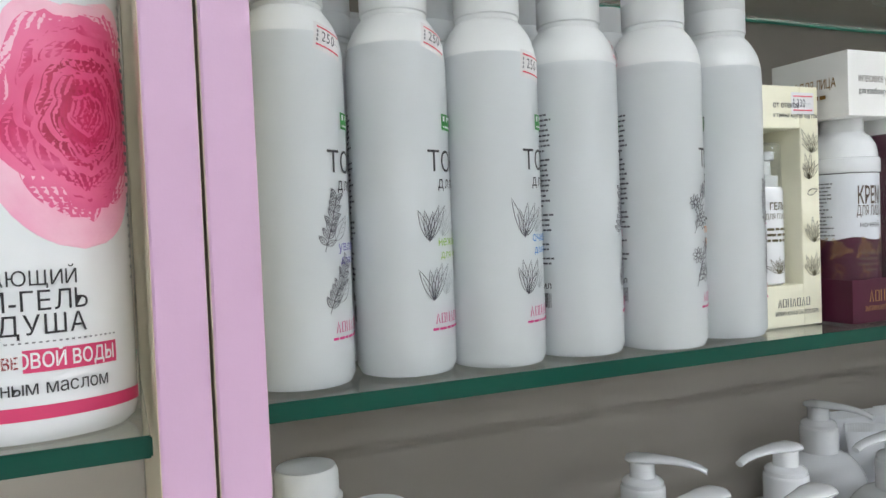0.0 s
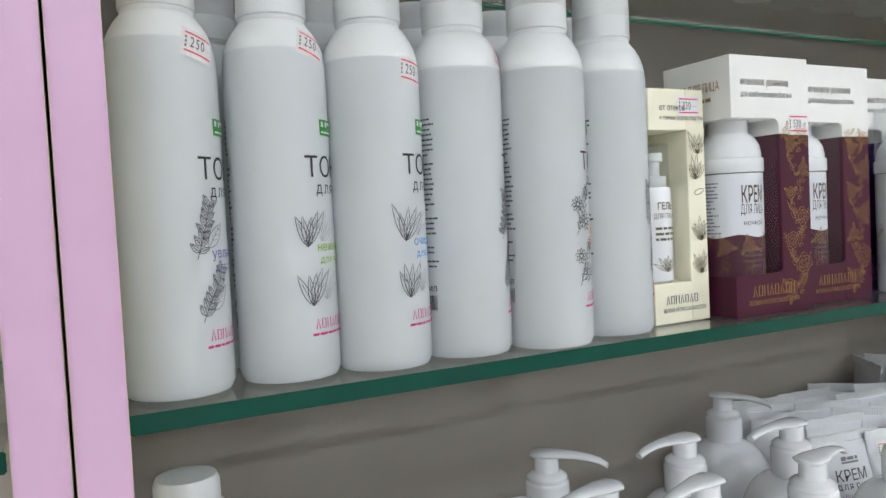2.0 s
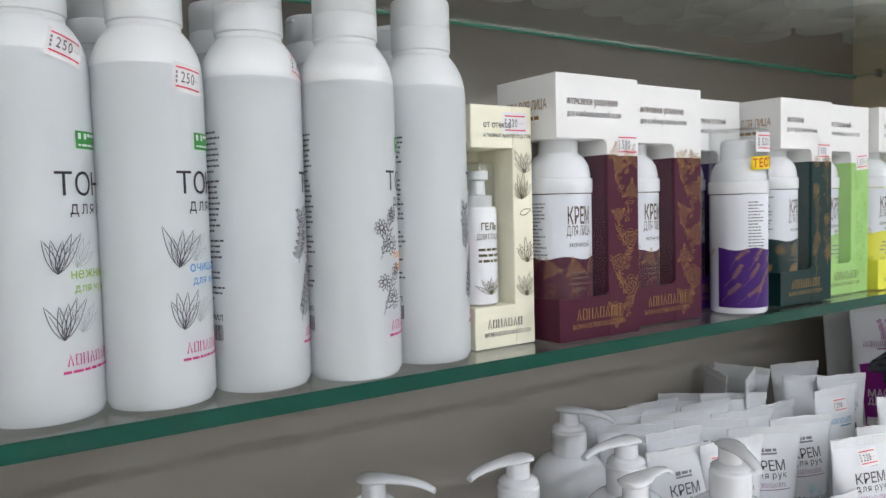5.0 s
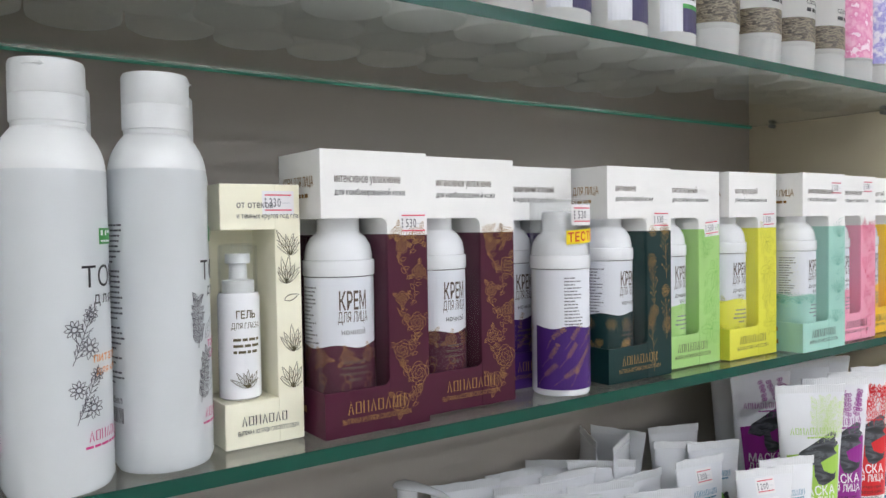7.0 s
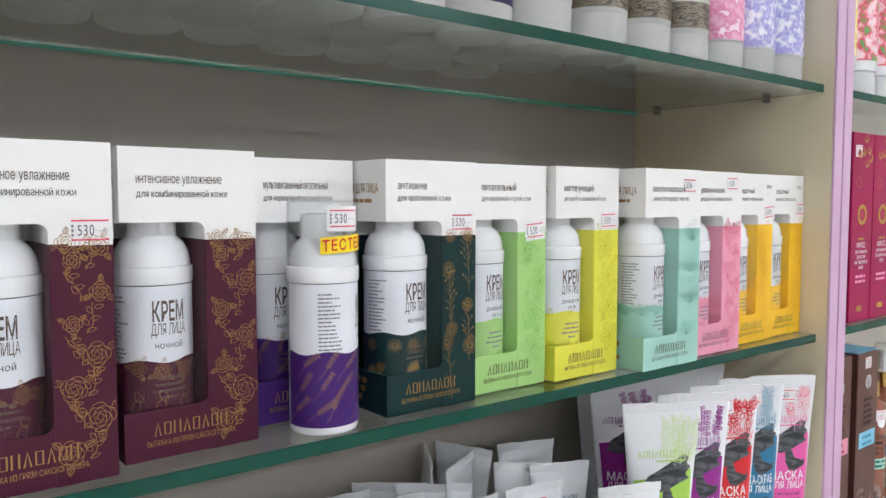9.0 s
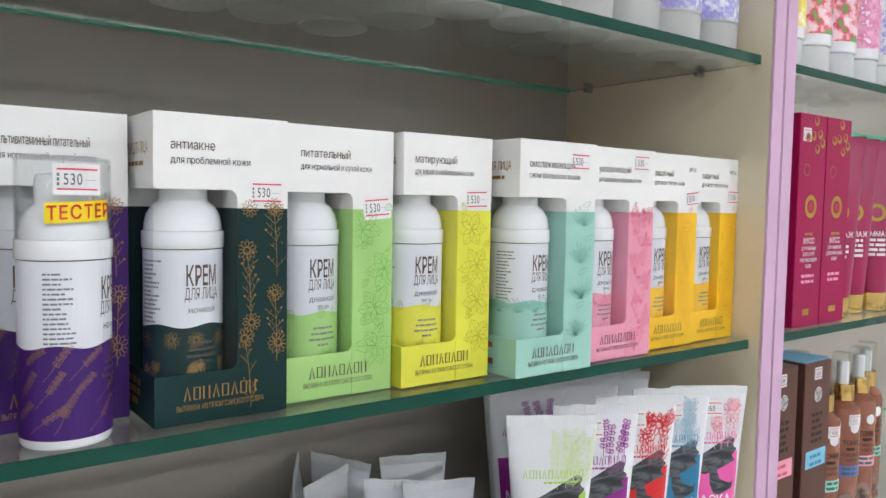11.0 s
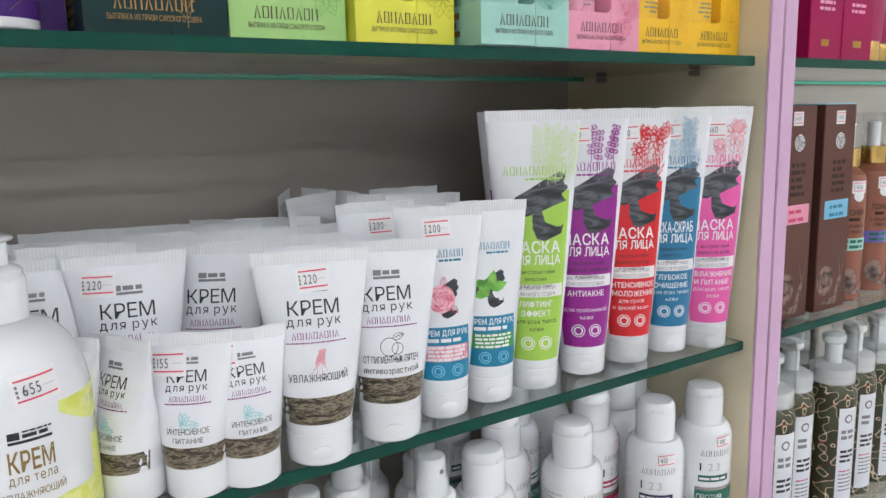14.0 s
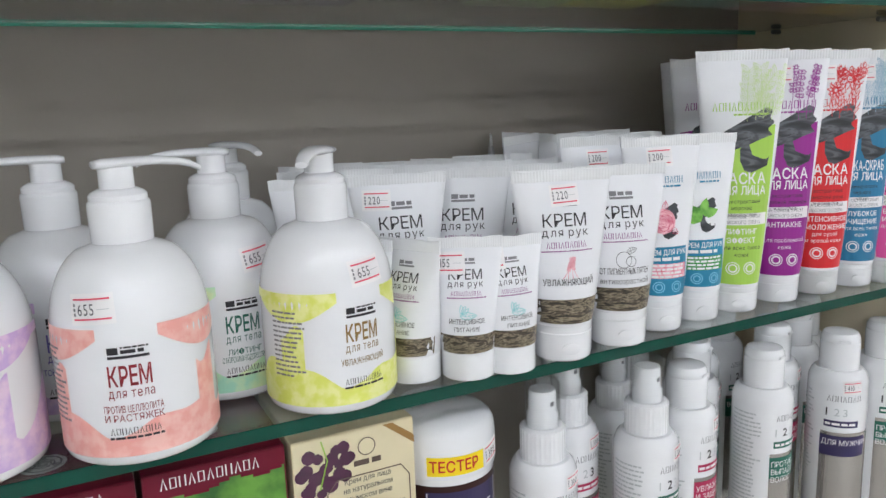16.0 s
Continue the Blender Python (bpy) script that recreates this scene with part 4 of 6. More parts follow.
def gel_carton():
    """A slim ivory carton with a small serum bottle."""
    rng = random.Random(77)
    w, h, d = 0.0405, 0.127, 0.036
    t = thing("gel_carton", pose(0.3085, 0.2905, Z_MID), "ivory window carton of eye gel with aloe drawings", "carton")
    xw, zt, tray = w * 0.67, h - 0.0220, 0.022
    bm = bmesh.new()
    block(bm, xw, w, 0, d, 0, h, 0, 0.0003)
    block(bm, 0, xw, 0, d, zt, h, 0, 0.0003)
    block(bm, 0, xw, 0, d, 0, tray, 0, 0.0003)
    block(bm, 0, xw, d - 0.006, d, tray, zt, 0)
    c = part("carton", bm, ["ivory"], t)
    A = Art()
    A.text("от отеков", 0.008, h - 0.0115, 0.0046, "ink", 0, 0.85)
    A.text("и темных кругов под глазами", 0.008, h - 0.0165, 0.0034, "ink", 0, 0.78)
    A.marks(0.008, 0.0105, 0.024, 0.0046, "ink")
    A.text("ВЫТЯЖКА ИЗ ГРЯЗИ САКСКОГО ОЗЕРА", 0.006, 0.0062, 0.0030, "ink", 0, 0.8, fit=0.0315)
    for z in (0.026, 0.044, 0.078, 0.092):
        A.aloe(xw + (w - xw) * rng.uniform(0.35, 0.65), z, 0.015, 0.00032, "ivory_l", rng, n=6, spread=0.5)
    A.leaf(xw + 0.004, 0.07, 0.3, 0.008, 0.003, 0.0004, "ivory_l", 2, False)
    A.clip(lambda u, v: 0.0005 < u < w - 0.0004 and (u > xw + 0.0004 or v < tray or v > zt))
    A.place(flat(), "front_print", c)
    b = part("bottle", lathe([(0.009, 0.0), (0.0102, 0.001), (0.0102, 0.05), (0.0095, 0.052)], 28), "white", t, "slim white gel bottle", 40, pose(0.0125, 0.0125, tray + 0.0003))
    part("nozzle", lathe([(0.0078, 0.0515), (0.0078, 0.058), (0.0045, 0.0585), (0.0042, 0.066), (0.0062, 0.0665), (0.006, 0.071)], 24), "frost_cap", b, "", 40)
    part("clear_cap", shell([(0.0096, 0.0522), (0.0095, 0.074), (0.0088, 0.0757), (0.006, 0.076)], 28), "clear", b, "clear overcap", 40).visible_shadow = False
    B = Art()
    B.text("ГЕЛЬ", 0, 0.04, 0.0052, "ivory_l", 1, 0.75, "c")
    B.text("ДЛЯ ГЛАЗА", 0, 0.0350, 0.0040, "ivory_l", 0, 0.75, "c", fit=0.0145)
    for i in range(3):
        B.bars(0, 0.029 - 0.003 * i, 0.013, 0.0013, "ivory_l", rng, 2, "c")
    B.aloe(0, 0.006, 0.01, 0.0003, "ivory_l", rng)
    B.place(around(0.0102), "bottle_print", b)
    price(t, flat(), "330", 0.029, h - 0.009, 0.0165, 0.0115)
    return t


gel_carton()


# ---- tubes that stand on their caps ----
def tube_shape(z, h0, h1, r, wt):
    """Half width and half depth of a squeezed tube at a height."""
    s = min(max((z - h0) / (h1 - h0), 0), 1)
    a = r + (wt / 2 - r) * s ** 0.9
    b = r * (1 - s ** 1.5) + 0.0009
    return a, b


def cream_tube(x, y, z, yaw, h, wt, r, cap_h, art, label, group, number=None, stick=(0, 0), cap="flip", lean=0.0, capmat="white", category="tube", crimp=0.0062, seed=0):
    rng = random.Random(seed)
    t = thing("cream_tube", pose(x, y, z, 0, lean, yaw), label, category, group)
    h0, h1 = cap_h, h - crimp
    bm = bmesh.new()
    seg, rings = 32, []
    n = 9
    for k in range(n + 1):
        zz = h0 + (h1 - h0) * k / n
        a, b = tube_shape(zz, h0, h1, r, wt)
        wob = 0.0006 * math.sin(k * 1.7 + seed)
        rings.append([bm.verts.new((a * math.cos(2 * math.pi * i / seg), b * math.sin(2 * math.pi * i / seg) + wob * (k / n) ** 2, zz)) for i in range(seg)])
    for p, q in zip(rings, rings[1:]):
        for i in range(seg):
            bm.faces.new((p[i], p[(i + 1) % seg], q[(i + 1) % seg], q[i]))
    bm.faces.new(rings[0][::-1])
    bm.faces.new(rings[-1])
    body = part("body", bm, "white_tube", t, "", 60)
    bm = bmesh.new()
    nc = 64
    pr = [(-wt / 2 + wt * i / nc, 0.0007 + (0.00016 if i % 2 else 0)) for i in range(nc + 1)]
    lo = [bm.verts.new((u, -q, h1 - 0.0004)) for u, q in pr] + [bm.verts.new((u, q, h1 - 0.0004)) for u, q in reversed(pr)]
    hi = [bm.verts.new((u * 1.012, -q * 0.8, h + 0.0004 * math.sin(u * 300 + seed))) for u, q in pr] + [bm.verts.new((u * 1.012, q * 0.8, h + 0.0004 * math.sin(u * 300 + seed))) for u, q in reversed(pr)]
    for i in range(len(lo)):
        k = (i + 1) % len(lo)
        bm.faces.new((lo[i], lo[k], hi[k], hi[i]))
    bm.faces.new(hi)
    part("seal", bm, "crimp", t, "ribbed pressed seal")
    cr = r * 0.99
    if cap == "flip":
        c = part("cap", lathe([(cr * 0.9, 0), (cr * 0.955, 0.001), (cr * 0.98, 0.004), (cr, cap_h * 0.72), (cr * 1.005, cap_h * 0.75), (cr * 0.985, cap_h * 0.77), (cr * 1.0, cap_h * 0.8), (cr, cap_h - 0.0004), (cr * 0.9, cap_h)], 36), capmat, t, "white flip cap", 30)
        part("thumb_notch", lathe([(0.004, -0.0006), (0.0052, 0.0), (0.0056, 0.0012), (0.0040, 0.0016)], 20, squash=0.62), capmat, c, "", 60, pose(0, -cr * 0.965, cap_h * 0.36, 90, 0, 0))
    else:
        c = part("cap", lathe(rounded(cr, 0, cap_h - 0.0002, 0.0008), 36), capmat, t, "round screw cap", 30)

    def f(u, v, d):
        a, b = tube_shape(v, h0, h1, r, wt)
        q = max(-0.995, min(0.995, u / a))
        wob = 0.0006 * math.sin(9 * (v - h0) / (h1 - h0) * 1.7 + seed) * max(0, (v - h0) / (h1 - h0)) ** 2
        return (a * q, -b * math.sqrt(1 - q * q) - d + wob, v)
    if art:
        A = Art()
        art(A, rng, h, h0, wt, r)
        A.place(f, "front_print", body, "printed front")
    if number:
        price(t, lambda u, v, d: f(u, v, d + 0.0002), number, stick[0], stick[1], 0.0175, 0.0125, rng.uniform(-0.03, 0.06))
    return t


def hand_art(words, sketch, ink="purple_ink", sub=""):
    def art(A, rng, h, h0, wt, r):
        s = h / 0.113
        A.rect(-r * 1.25, h0 + 0.0014 * s, r * 1.25, h0 + 0.0158 * s, "mud", 1, 20, 2)
        A.text("КРЕМ", 0, h * 0.712, 0.0105 * s, "ink", 0, 1.0, "c", 2, 0.1)
        A.text("для рук", 0, h * 0.663, 0.0066 * s, "ink", 0, 1.0, "c", 2, 0.2)
        A.marks(0, h * 0.603, 0.025 * s, 0.0036 * s, ink, 2, "c")
        A.bars(0, h * 0.585, 0.031 * s, 0.0006, ink, rng, 2, "c")
        A.rect(-0.0075 * s, h * 0.815, 0.0075 * s, h * 0.827, "grey_ink", 2)
        A.rect(-0.0075 * s, h * 0.832, -0.003 * s, h * 0.858, "grey_ink", 2)
        A.bars(-0.0022 * s, h * 0.835, 0.0095 * s, 0.0022 * s, "grey_ink", rng)
        y = h * 0.412
        ws = words.split("|")
        for i, wd in enumerate(ws):
            A.text(wd, 0, y - i * 0.0058 * s, 0.0053 * s if i == 0 else 0.0046 * s, "ink", 0, 0.95, "c", 2, 0.12, fit=r * (1.7 if h > 0.1 else 1.3))
        sz = 0.007 * s
        if sketch == "orange":
            A.ring(-0.001, h * 0.49, sz * 0.7, 0.0003, "ink")
            A.ring(0.0035, h * 0.48, sz * 0.45, 0.0003, "ink")
            A.leaf(0.001, h * 0.53, 0.3, sz, sz * 0.5, 0.00025, "ink")
        elif sketch == "shell":
            for q in range(3):
                A.leaf(-0.003, h * 0.475, 0.7 + q * 0.45, sz * 1.1, sz * 0.4, 0.00035, "aqua", 2, False)
            A.leaf(-0.004, h * 0.468, 0.0, sz * 1.9, sz * 0.8, 0.0004, "aqua", 2, True)
        else:
            for q in range(4):
                A.sprig(-0.004 + q * 0.003, h * 0.445, 1.2 + q * 0.25, sz * 1.7, 0.00035, "rose", rng, "lavender")
    return art


G_HAND = "hand cream tubes"
HL = "white hand cream tube with dark mud band"
SL = "small white hand cream tube with mud band"
s_art = hand_art("ИНТЕНСИВНОЕ|ПИТАНИЕ", "shell")
cream_tube(0.557, 0.279, Z_LOW, -62, 0.080, 0.041, 0.0152, 0.0155, s_art, SL, G_HAND, None, cap="drum", seed=1)
cream_tube(0.5855, 0.267, Z_LOW, -28, 0.080, 0.042, 0.0155, 0.0155, s_art, SL, G_HAND, "155", (-0.009, 0.066), cap="drum", seed=2)
cream_tube(0.611, 0.263, Z_LOW, -6, 0.078, 0.0435, 0.0155, 0.0155, s_art, SL, G_HAND, "155", (-0.0125, 0.0665), cap="drum", seed=3)
cream_tube(0.532, 0.296, Z_LOW, -38, 0.080, 0.041, 0.0152, 0.0155, s_art, SL, G_HAND, None, cap="drum", seed=4)
cream_tube(0.651, 0.2655, Z_LOW, -18, 0.113, 0.061, 0.0182, 0.0225, hand_art("УВЛАЖНЯЮЩИЙ", "coral"), HL, G_HAND, "220", (0.0005, 0.0985), seed=5)
cream_tube(0.697, 0.2685, Z_LOW, -22, 0.113, 0.0605, 0.0182, 0.0225, hand_art("ОТ ПИГМЕНТНЫХ ПЯТЕН|антивозрастной", "orange"), HL, G_HAND, "220", (-0.019, 0.0995), seed=6)
h_back = hand_art("УВЛАЖНЯЮЩИЙ", "shell")
cream_tube(0.570, 0.322, Z_LOW, -12, 0.113, 0.061, 0.0182, 0.0225, h_back, HL, G_HAND, "220", (-0.014, 0.098), seed=7)
cream_tube(0.617, 0.325, Z_LOW, -30, 0.113, 0.060, 0.0182, 0.0225, h_back, HL, G_HAND, None, seed=8)
cream_tube(0.525, 0.335, Z_LOW, -10, 0.113, 0.060, 0.0182, 0.0225, h_back, HL, G_HAND, None, seed=9)
k = 0
for yy, xs in ((0.362, (0.55, 0.597, 0.645, 0.688)), (0.398, (0.545, 0.592, 0.640, 0.686)), (0.432, (0.56, 0.61, 0.66)), (0.325, (0.668,))):
    for xx in xs:
        k += 1
        cream_tube(xx, yy, Z_LOW, -20 + 17 * math.sin(k * 2.1), 0.113 + 0.0015 * math.sin(k), 0.0605, 0.0182, 0.0225, h_back if yy < 0.37 else None, HL, G_HAND, None, seed=20 + k, lean=1.5 * math.sin(k * 1.3))


def eco_art(kind):
    def art(A, rng, h, h0, wt, r):
        A.marks(-0.012, h * 0.765, 0.026, 0.0046, "teal")
        A.bars(-0.002, h * 0.745, 0.014, 0.0012, "teal", rng)
        smear(A, -0.001, h * 0.58, 0.02, rng)
        if kind == "rose":
            A.disc(-0.002, h * 0.575, 0.0085, "rose", 3, 16)
            A.rose(-0.002, h * 0.575, 0.007, 0.0003, "pink_l", rng, 4)
        else:
            for a in (0.3, 1.3, 2.6, 3.6):
                A.leaf(-0.001, h * 0.575, a, 0.012, 0.0068, 0.0002, "leaf", 3, False, "leaf")
        A.rect(-0.0145, h * 0.195, 0.0145, h * 0.445, "teal", 2, 14, 1)
        A.text("КРЕМ ДЛЯ РУК", 0, h * 0.405, 0.0048, "sticker", 1, 0.78, "c", 3)
        A.bars(0, h * 0.375, 0.024, 0.0022, "sticker", rng, 3, "c")
        A.rect(-0.0135, h * 0.285, 0.0135, h * 0.36, "green_ink" if kind == "mint" else "rose", 3, 12, 1)
        for i in range(4):
            A.bars(0, h * 0.345 - i * 0.0024, 0.023, 0.0014, "sticker", rng, 4, "c")
        for u in (-0.006, 0.006):
            A.ring(u, h * 0.24, 0.0035, 0.0006, "sky", 3)
            A.ring(u, h * 0.24, 0.002, 0.0007, "sky", 3)
    return art


def smear(A, u, v, s, rng, layer=2):
    """A brushed dab of black mud."""
    top = [(-0.5, -0.12), (-0.4, 0.12), (-0.15, 0.26), (0.12, 0.42), (0.38, 0.55), (0.5, 0.5), (0.44, 0.36), (0.55, 0.28), (0.4, 0.16), (0.5, 0.05), (0.28, -0.02), (0.05, -0.12), (-0.2, -0.2)]
    A.fill([(u + s * a, v + s * b) for a, b in top], "slime", layer)
    low = [(-0.1, -0.16), (0.06, -0.1), (0.12, -0.3), (0.36, -0.4), (0.44, -0.34), (0.4, -0.5), (0.1, -0.62), (-0.02, -0.6), (-0.1, -0.4)]
    A.fill([(u + s * a, v + s * b) for a, b in low], "slime", layer)


G_ECO = "eco hand cream tubes"
EL = "white and teal hand cream tube"
cream_tube(0.739, 0.2770, Z_LOW, -20, 0.128, 0.054, 0.0160, 0.0215, eco_art("rose"), EL + " with a rose", G_ECO, "200", (-0.002, 0.115), seed=41)
cream_tube(0.777, 0.2805, Z_LOW, -22, 0.128, 0.052, 0.0160, 0.0215, eco_art("mint"), EL + " with mint leaves", G_ECO, "200", (-0.016, 0.115), seed=42)
for i, (xx, yy, ya) in enumerate([(0.722, 0.325, -10), (0.745, 0.365, -35), (0.715, 0.402, 25), (0.772, 0.345, -22), (0.735, 0.432, -60), (0.705, 0.436, 60), (0.79, 0.40, -25)]):
    cream_tube(xx, yy, Z_LOW, ya, 0.128, 0.052, 0.0160, 0.0215, eco_art("mint") if i in (0, 3) else None, EL, G_ECO, "200" if i == 0 else None, (0.002, 0.113), seed=50 + i, lean=2.5 * math.sin(i * 2))


def mask_art(colour, lines, flower):
    def art(A, rng, h, h0, wt, r):
        ed = lambda v: tube_shape(v, h0, h - 0.0055, r, wt)[0] * 0.86
        v0, v1, n = h0 + 0.0025, h * 0.70, 14
        for i in range(n):
            a, b = v0 + (v1 - v0) * i / n, v0 + (v1 - v0) * (i + 1) / n
            for q in range(12):
                p0, p1 = -1 + q / 6, -1 + (q + 1) / 6
                A.poly([(p0 * ed(a), a), (p1 * ed(a), a), (p1 * ed(b), b + 0.004 * p1 * (i == n - 1)), (p0 * ed(b), b + 0.004 * p0 * (i == n - 1))], colour, 1)
        pale = {"mask_green": "pale_lime", "mask_blue": "pale_blue", "mask_pink": "rose"}.get(colour, colour)
        for i in range(4):
            A.sprig(0.003 + i * 0.0055, h * 0.72 + rng.uniform(0, 0.006), 1.5 + rng.uniform(-0.2, 0.2), 0.033, 0.00028 if flower == "leaf" else 0.0004, pale, rng, flower)
        if flower == "daisy":
            A.daisy(0.017, h * 0.885, 0.009, 0.0006, pale, rng)
            A.daisy(0.006, h * 0.84, 0.006, 0.0006, pale, rng)
        A.marks(-0.02, h * 0.775, 0.042, 0.0058, colour)
        A.bars(-0.006, h * 0.758, 0.024, 0.0012, colour, rng)
        smear(A, 0.002, h * 0.672, 0.038, rng)
        A.text("МАСКА" if len(lines) < 4 else "МАСКА-СКРАБ", 0, h * 0.502, 0.0105, "sticker", 1, 0.92, "c", fit=0.034)
        A.text("ДЛЯ ЛИЦА", 0, h * 0.461, 0.0084, "sticker", 1, 0.9, "c", fit=0.034)
        for i, s in enumerate(lines[0].split("|")):
            A.text(s, 0, h * 0.428 - i * 0.0046, 0.0037, "ink", 0, 0.9, "c", 2, 0.14)
        A.rect(-0.0175, h * 0.345, 0.0175, h * 0.39, "sticker", 2, 10, 1)
        A.text("НА ОСНОВЕ ГРЯЗИ", 0, h * 0.371, 0.0034, "grey_ink", 0, 0.85, "c", 3)
        A.text("САКСКОГО ОЗЕРА", 0, h * 0.3495, 0.0034, "grey_ink", 0, 0.85, "c", 3)
        for i, s in enumerate(lines[1].split("|")):
            A.text(s, 0, h * 0.31 - i * 0.0062, 0.0052, "sticker", 1, 0.85, "c", 2, 0.12)
        for i, s in enumerate(lines[2].split("|")):
            A.text(s, 0, h * 0.25 - i * 0.005, 0.004, "ink" if colour == "mask_green" else "sticker", 0, 0.9, "c", 2, 0.12)
        for u in (-0.0058, 0.0058):
            A.ring(u, h * 0.178, 0.0042, 0.0006, "sticker", 2)
            A.ring(u, h * 0.178, 0.0026, 0.0010, "sticker", 2)
    return art


G_MASK = "face mask tubes"
MASKS = [
    (0.816, 0.2895, "mask_green", ("с экстрактами|морских|водорослей", "ЛИФТИНГ|ЭФФЕКТ", "для всех типов|кожи"), "leaf", "white", "lime green"),
    (0.862, 0.291, "mask_violet", ("с экстрактами|крымской лаванды|и шалфея", "АНТИАКНЕ", "для проблемной|кожи"), "lavender", "white", "purple"),
    (0.9055, 0.290, "mask_red", ("с экстрактами|крымской розы|и ромашки", "ИНТЕНСИВНОЕ|ОМОЛОЖЕНИЕ", "для сухой|и зрелой кожи"), "daisy", "frost_cap", "red"),
    (0.948, 0.290, "mask_blue", ("с минералами|черного|моря", "ГЛУБОКОЕ|ОЧИЩЕНИЕ", "для всех типов|кожи", ""), "leaf", "white", "steel blue"),
    (0.980, 0.278, "mask_pink", ("с экстрактами|крымской розы|и лаванды", "УВЛАЖНЕНИЕ|И ПИТАНИЕ", "для всех типов|кожи"), "daisy", "frost_cap", "hot pink"),
]
for i, (xx, yy, col, ln, fl, cp, word) in enumerate(MASKS):
    cream_tube(xx, yy - 0.008, Z_LOW, -32, 0.183, 0.062, 0.0165, 0.0185, mask_art(col, ln, fl), "tall white and %s face mask tube" % word, G_MASK, "360" if i else None, (-0.006 + 0.002 * i, 0.166), seed=61 + i, capmat=cp)
for i, (xx, yy) in enumerate([(0.866, 0.358), (0.915, 0.345), (0.955, 0.345), (0.975, 0.37), (0.90, 0.405)]):
    cream_tube(xx, yy, Z_LOW, -30, 0.183, 0.063, 0.0165, 0.021, mask_art("mask_violet", MASKS[1][3], "lavender") if i == 0 else None, "tall white face mask tube in the rear row", G_MASK, seed=80 + i)


# ---- pump bottles of body cream ----
PUMP_R = 0.0352


def pump_radius(z):
    if z < 0.006:
        return PUMP_R - 0.006 + math.sqrt(max(0, 0.006 ** 2 - (0.006 - z) ** 2))
    if z < 0.058:
        return PUMP_R
    s = min(1, (z - 0.058) / 0.0425)
    return 0.0125 + (PUMP_R - 0.0125) * math.sqrt(max(0, 1 - s ** 2.1))


